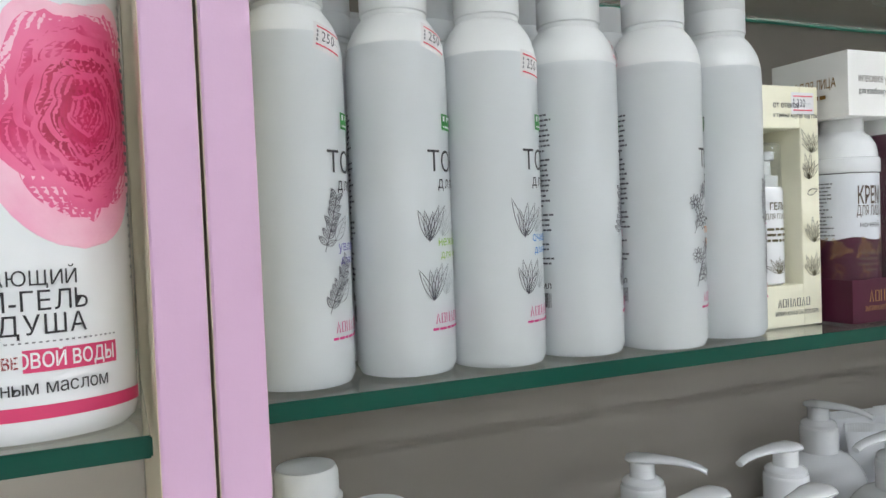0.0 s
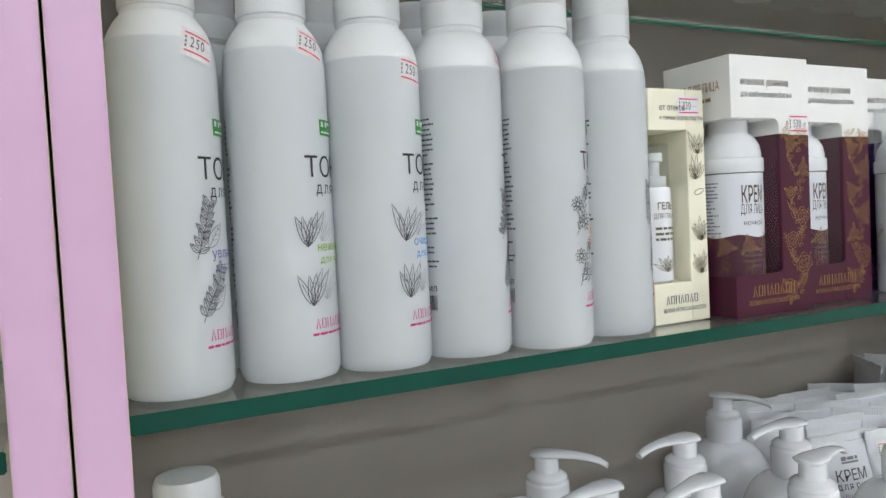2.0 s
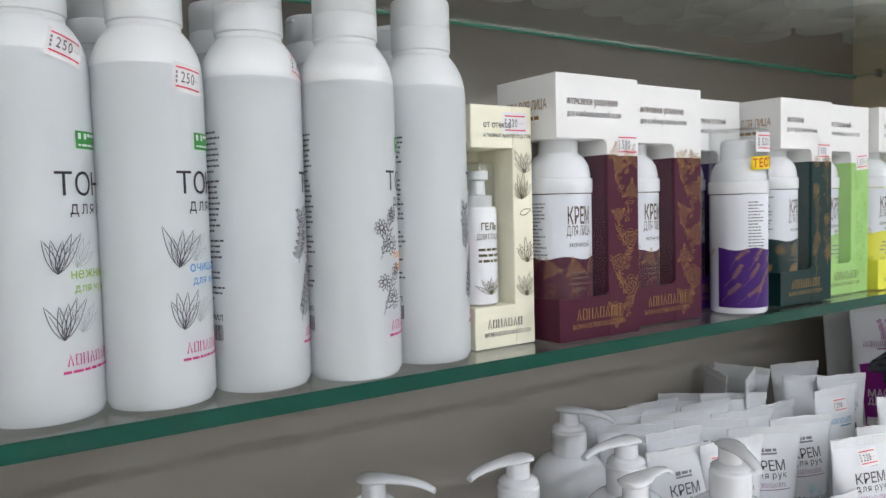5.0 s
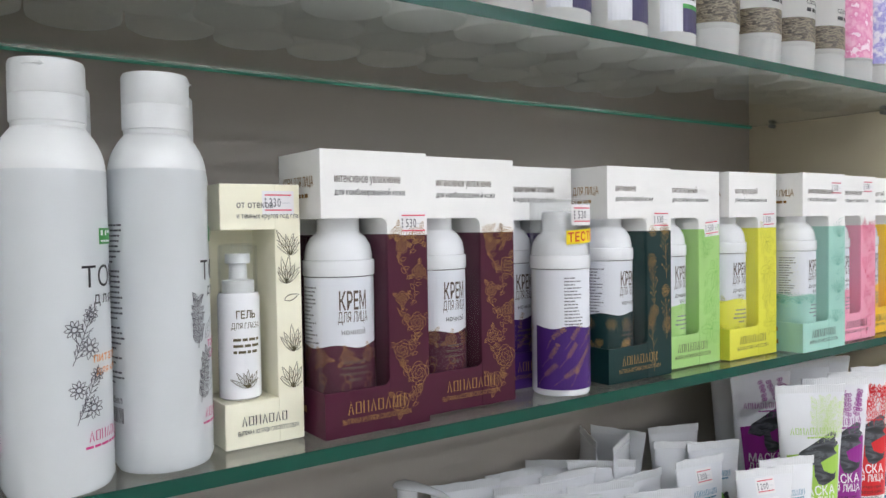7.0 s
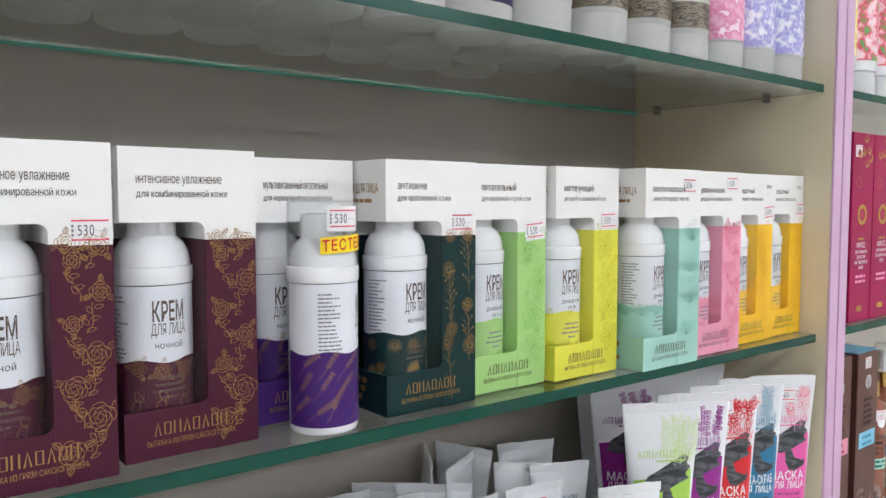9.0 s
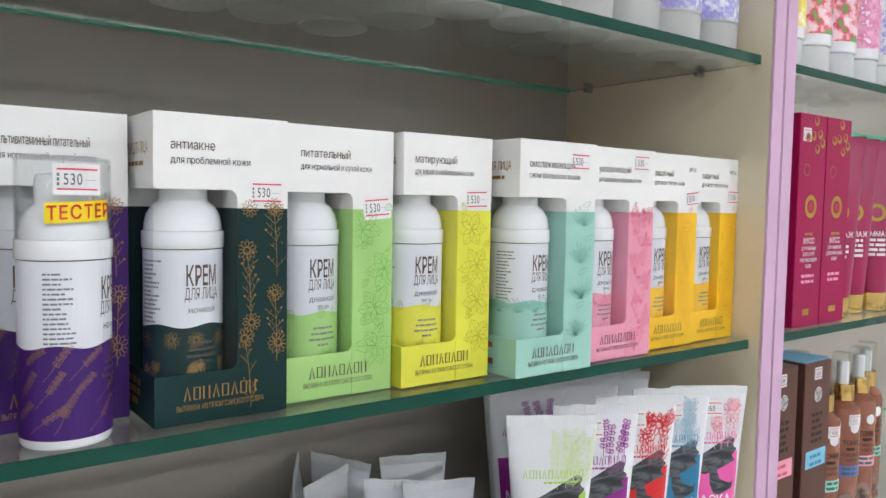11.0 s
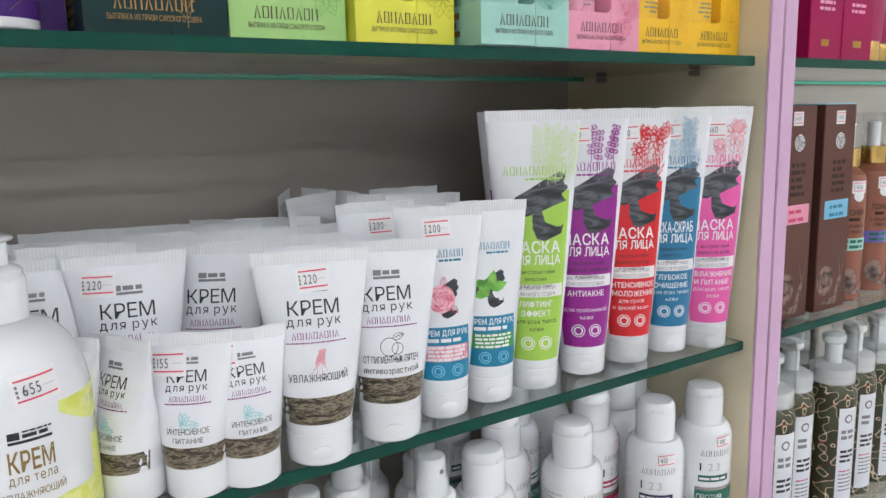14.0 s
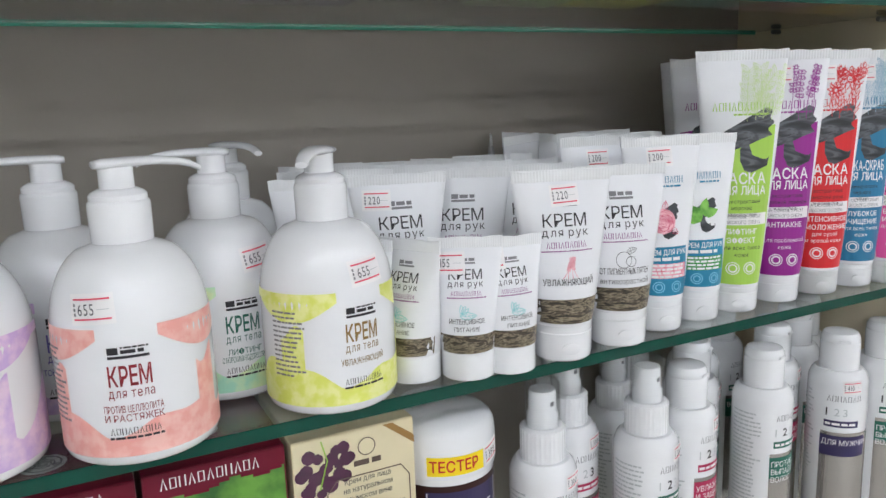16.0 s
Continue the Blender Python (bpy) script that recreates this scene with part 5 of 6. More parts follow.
def pump_bottle(x, y, turn, nozzle, colour, ink, words, label, number=None, stick=(0, 0.075), seed=0, slim=1.0):
    rng = random.Random(seed)
    t = thing("pump_bottle", pose(x, y, Z_LOW, 0, 0, turn) @ Matrix.Diagonal((1, 1, 0.966, 1)), label, "bottle", "body cream pump bottles")
    zs = [0, 0.001, 0.0025, 0.006, 0.02, 0.04, 0.058] + [0.058 + 0.0425 * i / 14 for i in range(1, 15)]
    body = part("body", lathe([(max(pump_radius(z) * slim, 0.012), z) for z in zs], 56), "white", t, "", 50)
    part("collar", lathe([(0.0128, 0.1), (0.0136, 0.1005), (0.0138, 0.118), (0.0134, 0.1195), (0.0128, 0.12), (0.0128, 0.1225), (0.0115, 0.124), (0.0085, 0.1255)], 36), "white", t, "", 40)
    part("stem", lathe([(0.0078, 0.1245), (0.0076, 0.133), (0.0078, 0.1355)], 28), "white", t, "", 40)
    # nozzle: a rounded head whose spout bows outward and down
    bm = bmesh.new()
    sec = []
    path = [(-0.0095, 0.1368, 0.0055, 0.0018), (-0.006, 0.137, 0.0088, 0.0026), (0.004, 0.1372, 0.0085, 0.0027), (0.012, 0.1374, 0.0062, 0.0024), (0.02, 0.1372, 0.005, 0.0022), (0.028, 0.1362, 0.0042, 0.002), (0.034, 0.1346, 0.0036, 0.0019), (0.0385, 0.1322, 0.0030, 0.0017)]
    for px, pz, hw, hh in path:
        sec.append([bm.verts.new((px, hw * math.cos(2 * math.pi * i / 14), pz + hh * math.sin(2 * math.pi * i / 14))) for i in range(14)])
    for p, q in zip(sec, sec[1:]):
        for i in range(14):
            bm.faces.new((p[i], p[(i + 1) % 14], q[(i + 1) % 14], q[i]))
    bm.faces.new(sec[0][::-1])
    bm.faces.new(sec[-1])
    bmesh.ops.recalc_face_normals(bm, faces=bm.faces)
    part("nozzle", bm, "white", t, "curved white spout", 60, pose(0, 0, 0, 0, 0, nozzle - turn))
    f = around(pump_radius)
    if colour:
        A = Art()
        R = PUMP_R
        lo = lambda u: 0.0165 + 0.0095 * abs(math.sin(u * 55 + 0.6)) * (abs(u) / 0.035 + 0.3) + 0.002 * math.sin(u * 200)
        A.wave(-0.075, 0.075, 0.0062, lo, colour, 1, 70)
        for i in range(70):
            a, b = -0.075 + 0.15 * i / 70, -0.075 + 0.15 * (i + 1) / 70
            hi = lambda u: 0.0665 - (0.0045 + 0.011 * max(0, math.sin(abs(u) * 62 - 0.75))) if abs(u) > 0.0125 else 0.0665
            if min(abs(a), abs(b)) > 0.0125:
                A.poly([(a, hi(a)), (b, hi(b)), (b, 0.0665), (a, 0.0665)], colour, 1)
        for sg in (-1, 1):
            A.wave(sg * 0.0305, sg * 0.044, 0.014, lambda u: 0.046 + 0.004 * math.sin(u * 320), colour, 0.9, 10)
        A.text("КРЕМ", 0, 0.0400, 0.0128, ink, 1, 0.6, "c", fit=0.0185)
        A.text("для тела", 0, 0.0345, 0.0062, ink, 0, 0.9, "c", 2, 0.16, fit=0.0195)
        for i, wd in enumerate(words.split("|")):
            A.text(wd, 0, 0.0275 - i * 0.0043, 0.0046, ink, 0, 0.86, "c", 2, 0.1, fit=0.025)
        A.marks(0, 0.017, 0.0215, 0.0032, "ink", 2, "c")
        A.bars(0, 0.0148, 0.0225, 0.0011, "ink", rng, 2, "c")
        A.rect(-0.0085, 0.0527, 0.0085, 0.0540, "ink", 2, 4, 1)
        A.rect(-0.0085, 0.0547, -0.004, 0.0580, "ink", 2, 2, 1)
        A.bars(-0.003, 0.055, 0.0115, 0.0017, "ink", rng)
        A.bars(-0.003, 0.0574, 0.0115, 0.0008, "ink", rng)
        for i in range(14):
            A.bars(-0.049, 0.056 - i * 0.0026, rng.uniform(0.012, 0.0195), 0.001, "grey_ink", rng)
        A.place(f, "wrap_print", body, "printed wrap with curled colour fields")
    if number:
        price(t, f, number, stick[0], stick[1], 0.0195, 0.0135, rng.uniform(0, 0.1))
    return t


PB = "white pump bottle of body cream with %s print"
pump_bottle(0.4098, 0.2745, -9, 10, "coral", "crimson", "ПРОТИВ ЦЕЛЛЮЛИТА|И РАСТЯЖЕК", PB % "coral", "655", (-0.013, 0.0755), 1)
pump_bottle(0.5075, 0.2795, 10, 240, "lemon_print", "gold_brown", "УВЛАЖНЯЮЩИЙ", PB % "lemon yellow", "655", (0.005, 0.0755), 2)
pump_bottle(0.462, 0.329, 5, 178, "sea_print", "pine", "ЛИФТИНГ|С МОРСКИМИ ВОДОРОСЛЯМИ", PB % "sea green", "655", (0.012, 0.0795), 3)
pump_bottle(0.334, 0.284, -30, 190, "lavender_print", "violet_ink", "ТОНИЗИРУЮЩИЕ", PB % "lavender", None, seed=4)
pump_bottle(0.381, 0.3465, 0, 180, "lavender_print", "violet_ink", "ТОНИЗИРУЮЩИЕ", PB % "lavender", None, seed=5)
pump_bottle(0.486, 0.410, 0, -70, None, "ink", "", "plain white pump bottle in the rear row", seed=6)
PW = "slim white pump bottle of body cream"
pump_bottle(0.2305, 0.314, 10, 188, None, "ink", "", PW, seed=7, slim=0.74)
pump_bottle(0.2835, 0.308, 10, 186, None, "ink", "", PW, seed=8, slim=0.74)
pump_bottle(0.291, 0.374, 0, -50, None, "ink", "", PW, seed=9, slim=0.74)
pump_bottle(0.178, 0.312, 0, 188, None, "ink", "", PW, seed=10, slim=0.74)


def capped_bottle(x, y, z, h, r, rc, capm, label, seed=0):
    """A round bottle with a clear overcap, seen from above on the lower shelf."""
    t = thing("lotion_bottle", pose(x, y, z), label, "bottle", "lotion bottles")
    part("body", lathe([(r * 0.92, 0), (r, 0.003), (r, h * 0.68), (r * 0.94, h * 0.74), (rc * 0.95, h * 0.82), (rc * 0.95, h * 0.84)], 36), "frost", t, "", 40)
    c = part("cap", lathe([(rc, h * 0.84), (rc, h * 0.93), (rc * 0.94, h * 0.935), (rc * 0.94, h * 0.985), (rc * 0.86, h)], 32), capm, t, "translucent cap", 35)
    part("rim", lathe([(rc * 1.04, h * 0.925), (rc * 1.05, h * 0.932), (rc * 0.9, h * 0.94)], 32), capm, c, "", 40)
    return t


capped_bottle(0.066, 0.300, Z_LOW, 0.186, 0.02, 0.0138, "frost_cap", "frosted lotion bottle with translucent cap")
capped_bottle(0.0905, 0.2835, Z_LOW, 0.171, 0.02, 0.0138, "frost_cap", "frosted lotion bottle with translucent cap")
capped_bottle(0.15, 0.30, Z_LOW, 0.150, 0.02, 0.0138, "frost_cap", "frosted lotion bottle with translucent cap")


# ---- bottom shelf: hair care ----
def hair_bottle(x, y, turn, band, words, label, kind="flip", number=None, seed=0, h=0.185):
    rng = random.Random(seed)
    t = thing("hair_bottle", pose(x, y, Z_BOT, 0, 0, turn), label, "bottle", "hair care bottles")
    r = 0.0222
    hs = h - 0.030 if kind == "flip" else h - 0.06
    body = part("body", lathe([(r * 0.9, 0), (r, 0.003), (r, hs - 0.012), (r * 0.985, hs - 0.008), (r * 0.9, hs - 0.003), (r * 0.78, hs)], 44), "white", t, "", 40)
    if kind == "flip":
        c = part("cap", lathe([(0.0145, hs - 0.001), (0.0147, hs), (0.0147, hs + 0.021), (0.0143, hs + 0.0218), (0.0146, hs + 0.0225), (0.0142, h - 0.004), (0.0125, h - 0.001), (0.009, h)], 36), "white", t, "white flip cap", 30)
        part("thumb_lip", box_bm(-0.004, 0.004, -0.0158, -0.0135, hs + 0.0225, hs + 0.0245, 0.0006), "white", c)
    else:
        bm = bmesh.new()
        seg = 60
        rings = [[bm.verts.new(((rr + (0.0003 if i % 2 else 0)) * math.cos(2 * math.pi * i / seg), (rr + (0.0003 if i % 2 else 0)) * math.sin(2 * math.pi * i / seg), z)) for i in range(seg)] for rr, z in ((0.0145, hs - 0.001), (0.0145, hs + 0.0205), (0.0125, hs + 0.022))]
        for p, q in zip(rings, rings[1:]):
            for i in range(seg):
                bm.faces.new((p[i], p[(i + 1) % seg], q[(i + 1) % seg], q[i]))
        bm.faces.new(rings[-1])
        part("collar", bm, "white", t, "ribbed screw collar")
        s = part("sprayer", lathe([(0.0102, hs + 0.0218), (0.0102, hs + 0.030), (0.0090, hs + 0.032), (0.0088, hs + 0.044), (0.0082, hs + 0.0455)], 28), "white", t, "white spray head", 35)
        k = part("clear_cap", shell([(0.0114, hs + 0.0222), (0.0113, hs + 0.0495), (0.0106, hs + 0.0515), (0.008, hs + 0.0523)], 28), "clear", t, "clear overcap", 40)
        k.visible_shadow = False
        part("orifice", box_bm(-0.0015, 0.0015, -0.0092, -0.008, hs + 0.036, hs + 0.039, 0.0003), "grey_ink", s)
    A = Art()
    top = hs - 0.007
    A.rect(-0.016, 0.004, 0.03, top - 0.042, "silver", 1, 18, 1)
    A.rect(-0.016, top - 0.062, 0.02, top - 0.045, band, 2, 16, 1)
    for i, s in enumerate(words.split("|")):
        A.text(s, -0.0145, top - 0.0525 - i * 0.0062, 0.0062, "sticker", 0, 0.85, layer=3)
    A.marks(-0.012, top - 0.016, 0.026, 0.0048, "grey_ink")
    for i, c in enumerate("123"):
        A.text(c, -0.0125 + i * 0.0062, top - 0.028, 0.0088, "ink" if i == seed % 3 else "light_ink", i == seed % 3)
    A.rect(-0.0135, top - 0.0375, 0.012, top - 0.032, band, 2, 10, 1)
    A.bars(-0.0125, top - 0.0358, 0.022, 0.002, "sticker", rng, 3)
    for i in range(26):
        A.bars(-0.046, top - 0.012 - i * 0.0033, rng.uniform(0.016, 0.024), 0.0012, "light_ink", rng)
    A.place(around(r), "wrap_print", body, "printed wrap with silver field")
    if number:
        price(t, around(r), number, 0.006, top - 0.004, 0.015, 0.011, 0.05)
    return t


HB = "white hair care bottle with %s band and %s"
hair_bottle(0.9862, 0.272, -24, "pine", "ПРОТИВ|ВЫПАДЕНИЯ|ВОЛОС", HB % ("pine green", "flip cap"), "flip", "410", 0)
hair_bottle(0.9305, 0.2735, -42, "navy", "ДЛЯ МУЖЧИН", HB % ("navy", "flip cap"), "flip", "410", 3)
hair_bottle(0.8505, 0.280, 8, "pine", "ПРОТИВ|ВЫПАДЕНИЯ|ВОЛОС", HB % ("pine green", "flip cap"), "flip", None, 4)
hair_bottle(0.905, 0.317, 14, "berry", "УВЛАЖНЕНИЕ|И ЗАЩИТА", HB % ("berry red", "flip cap"), "flip", "410", 6)
hair_bottle(0.7735, 0.2830, 14, "berry", "УВЛАЖНЕНИЕ|И ЗАЩИТА", HB % ("berry red", "flip cap"), "flip", "345", 7)
hair_bottle(0.818, 0.322, 22, "pine", "ВОССТАНОВЛЕНИЕ", HB % ("pine green", "flip cap"), "flip", "345", 8)
hair_bottle(0.7255, 0.2715, 14, "pine", "СЫВОРОТКА", HB % ("pine green", "clear capped sprayer"), "spray", "300", 10, 0.210)
hair_bottle(0.686, 0.309, 10, "berry", "СЫВОРОТКА", HB % ("berry red", "clear capped sprayer"), "spray", "300", 11, 0.212)
hair_bottle(0.645, 0.279, 10, "pine", "СЫВОРОТКА", HB % ("pine green", "clear capped sprayer"), "spray", "300", 12, 0.208)
for i, (xx, yy) in enumerate([(0.955, 0.335), (0.86, 0.362), (0.91, 0.38), (0.985, 0.35), (0.775, 0.365), (0.74, 0.40), (0.825, 0.41)]):
    hair_bottle(xx, yy, 15, "pine", "ВОССТАНОВЛЕНИЕ", "white hair care bottle in the rear row", "spray" if i in (4, 5) else "flip", None, 20 + i)


def jar(x, y):
    t = thing("cream_jar", pose(x, y, Z_BOT), "white jar with dark label and yellow tester sticker", "jar")
    r = 0.0335
    b = part("body", lathe([(r * 0.9, 0), (r * 0.97, 0.003), (r * 0.97, 0.154)], 44), "white", t, "", 40)
    part("lid", lathe([(r, 0.154), (r * 1.01, 0.155), (r * 1.01, 0.1725), (r * 0.985, 0.1795), (r * 0.93, 0.1832), (r * 0.82, 0.1862), (r * 0.6, 0.1885), (r * 0.3, 0.1895)], 48), "white", t, "domed white lid", 50)
    A = Art()
    A.rect(-0.05, 0.02, 0.05, 0.15, "chocolate", 1, 36, 1)
    A.rect(-0.026, 0.06, 0.026, 0.146, "navy", 2, 18, 1)
    A.line([(-0.025, 0.061), (0.025, 0.061), (0.025, 0.145), (-0.025, 0.145)], 0.0008, "sticker", 3, True)
    A.text("MERLOT", 0, 0.126, 0.0125, "sticker", 0, 0.85, "c", 3)
    A.place(around(r * 0.97), "label_print", b, "dark printed label")
    T = Art()
    T.rect(-0.025, 0.1572, 0.012, 0.1692, "tester_yellow", 1, 10, 1)
    T.text("ТЕСТЕР", -0.0235, 0.1599, 0.0096, "tester_red", 1, 0.85, layer=2)
    T.place(around(r * 1.012), "tester_sticker", t, "yellow sticker with red lettering", 0.0003)
    price(t, around(r * 1.012), "380", 0.021, 0.1647, 0.0165, 0.0135, 0.15)
    return t


jar(0.583, 0.301)


def wine_box(x, y, w, h, kind, label):
    rng = random.Random(len(kind) * 7)
    t = thing("cosmetic_box", pose(x, y, Z_BOT), label, "box", "wine cream boxes")
    d = 0.07
    c = part("carton", box_bm(0, w, 0, d, 0, h, 0.0006), "parchment" if kind == "grape" else "wine", t)
    A = Art()
    if kind == "grape":
        for i in range(26):
            A.disc(0.004 + rng.uniform(0, 0.03), h - 0.008 - rng.uniform(0, 0.032) * (1 - 0.2), rng.uniform(0.003, 0.0042), "grape", 2 + i * 0.05, 14)
        A.line([(0.016, h - 0.002), (0.019, h - 0.014), (0.014, h - 0.03)], 0.0008, "lime_ink", 4)
        A.disc(0.042, h - 0.011, 0.0055, "parchment", 2)
        A.ring(0.042, h - 0.011, 0.005, 0.0006, "bronze", 3)
        A.bars(0.034, h - 0.0215, 0.018, 0.0032, "bronze", rng, 3)
        for i, s in enumerate(("Крем для лица", "на натуральном", "крымском вине")):
            A.text(s, 0.042, h - 0.031 - i * 0.0052, 0.0046, "ink", 0, 0.85, "c", 3)
        A.text("CABERNET", 0.040, h - 0.056, 0.0115, "ink", 0, 0.85, "c", 3)
        A.line([(0.018, h - 0.062), (0.018, h - 0.034), (0.024, h - 0.027), (0.062, h - 0.027), (0.067, h - 0.034), (0.067, h - 0.062)], 0.0007, "bronze", 3)
        A.fill([(0.052, h - 0.001), (0.058, h - 0.001), (w, h - 0.011), (w, h - 0.016)], "gold", 2)
        A.rect(0, 0.01, w, h - 0.075, "wine", 1)
    else:
        A.fill([(0.0, h - 0.07), (0.001, h - 0.026), (0.012, h - 0.013), (0.026, h - 0.016), (0.044, h - 0.0105), (0.058, h - 0.014), (w - 0.001, h - 0.011), (w - 0.001, h - 0.08)], "vine", 2)
        for i in range(24):
            A.disc(0.018 + rng.uniform(0, 0.03), h - 0.024 - rng.uniform(0, 0.02), rng.uniform(0.003, 0.004), "lemon_print", 3 + i * 0.05, 14)
        A.marks(0.008, h - 0.009, 0.05, 0.006, "sticker", 3)
    A.place(flat(), "front_print", c, "printed front with vine and grapes")
    T = Art()
    T.disc(w * 0.45, d * 0.45, 0.011, "sticker", 1, 24)
    T.ring(w * 0.45, d * 0.45, 0.0085, 0.001, "grey_ink", 2)
    T.rose(w * 0.45, d * 0.45, 0.005, 0.0006, "grey_ink", rng, 2)
    T.place(lambda u, v, k2: (u, v, h + k2), "top_print", c, "round emblem on the lid")
    return t


wine_box(0.479, 0.270, 0.071, 0.2, "grape", "cream and wine red box printed with grapes")
wine_box(0.405, 0.272, 0.071, 0.2, "vine", "wine red box printed with green vine leaf")
wine_box(0.331, 0.272, 0.071, 0.2, "vine", "wine red box printed with green vine leaf")


# ---- rose shower gel in the neighbouring cabinet ----
def rose_gel(x, y):
    rng = random.Random(5)
    t = thing("shower_gel", pose(x, y, Z_MID - 0.001, 0, 0, 0), "large white shower gel bottle printed with a pink rose", "bottle")
    a, sq = 0.0345, 0.64
    body = part("body", lathe([(a * 0.9, 0), (a * 0.975, 0.0025), (a, 0.006), (a, 0.185), (a * 0.93, 0.2), (a * 0.7, 0.212), (a * 0.4, 0.216)], 64, squash=sq), "white", t, "", 40)
    part("cap", lathe(rounded(0.017, 0.216, 0.24, 0.002), 32), "raspberry", t, "", 35)

    def f(u, v, k2):
        q = max(-1.5, min(1.5, u / a))
        return ((a + k2) * math.sin(q), -(a * sq + k2) * math.cos(q), v)
    A = Art()
    A.wave(-0.07, 0.07, 0.0075, lambda u: 0.0118, "raspberry", 1, 50)
    cx, cz = 0.0255, 0.1005
    A.disc(cx - 0.003, cz - 0.003, 0.030, "rose_pale", 1.1, 40, 0.038)
    A.disc(cx - 0.001, cz, 0.022, "rose_mid", 1.15, 36, 0.029)

    def petal(u, v, ru, rv, ang, m, layer):
        n = 22
        pts = []
        for i in range(n):
            s = 2 * math.pi * i / n
            rr = 1 + 0.1 * math.sin(3 * s + ang * 5) + 0.05 * math.sin(5 * s + ang)
            px, py = ru * rr * math.cos(s), rv * rr * math.sin(s)
            pts.append((u + px * math.cos(ang) - py * math.sin(ang), v + px * math.sin(ang) + py * math.cos(ang)))
        A.fill(pts, m, layer)
    layer = 1.2
    rings = [(0.0215, 6, 0.0150, 0.0115, "rose_pale", "rose_mid"), (0.0180, 6, 0.0130, 0.0100, "rose_mid", "rose_deep"), (0.0145, 6, 0.0115, 0.0085, "rose_mid", "rose_deep"), (0.0110, 6, 0.0100, 0.0070, "rose_mid", "rose_core"),
             (0.0080, 5, 0.0085, 0.0056, "rose_mid", "rose_core"), (0.0052, 5, 0.0068, 0.0044, "rose_deep", "rose_core"), (0.0028, 4, 0.0050, 0.0032, "rose_mid", "rose_core")]
    for j, (ring_r, n, ru, rv, rim, m) in enumerate(rings):
        for i in range(n):
            an = 2 * math.pi * (i + 0.45 * j) / n + rng.uniform(-0.2, 0.2)
            q = rng.uniform(0.88, 1.15)
            pu, pv = cx + ring_r * math.cos(an), cz + 0.002 + ring_r * 1.2 * math.sin(an)
            layer += 0.02
            petal(pu, pv, ru * q, rv * q, an + math.pi / 2, rim, layer)
            layer += 0.02
            petal(pu - rv * 0.16 * math.cos(an), pv - rv * 0.16 * math.sin(an), ru * q * 0.92, rv * q * 0.84, an + math.pi / 2, m, layer)
    A.text("РОЗА", -0.012, 0.157, 0.007, "grey_ink", 0, 0.9)
    A.bars(-0.02, 0.164, 0.035, 0.008, "ink", rng)
    for s, u, v, sz, bd in (("СМЯГЧАЮЩИЙ", 0.0195, 0.0490, 0.0064, 0), ("КРЕМ-ГЕЛЬ", 0.0230, 0.0412, 0.0086, 0), ("ДЛЯ ДУША", 0.0222, 0.0338, 0.0086, 0)):
        A.text(s, u, v, sz, "ink", bd, 0.95, "r", 3, 0.13)
    A.rect(0.002, 0.0222, 0.0325, 0.0292, "raspberry", 2, 12, 1)
    A.text("РОЗОВОЙ ВОДЫ", 0.0315, 0.0236, 0.0064, "sticker", 1, 0.78, "r", 3)
    A.text("В СОСТАВЕ", 0.0012, 0.0238, 0.005, "crimson", 1, 0.8, "r", 3)
    A.text("и миндальным маслом", 0.0285, 0.0155, 0.0062, "ink", 0, 0.9, "r", 3)
    for i in range(26):
        A.rect(-0.016 + i * 0.0019, 0.0312, -0.0151 + i * 0.0019, 0.0317, "grey_ink", 2)
    for i in range(30):
        A.bars(0.046, 0.15 - i * 0.0035, rng.uniform(0.004, 0.01), 0.0012, "grey_ink", rng)
    A.place(f, "wrap_print", body, "printed pink rose and lettering")
    return t


rose_gel(-0.0300, 0.283)


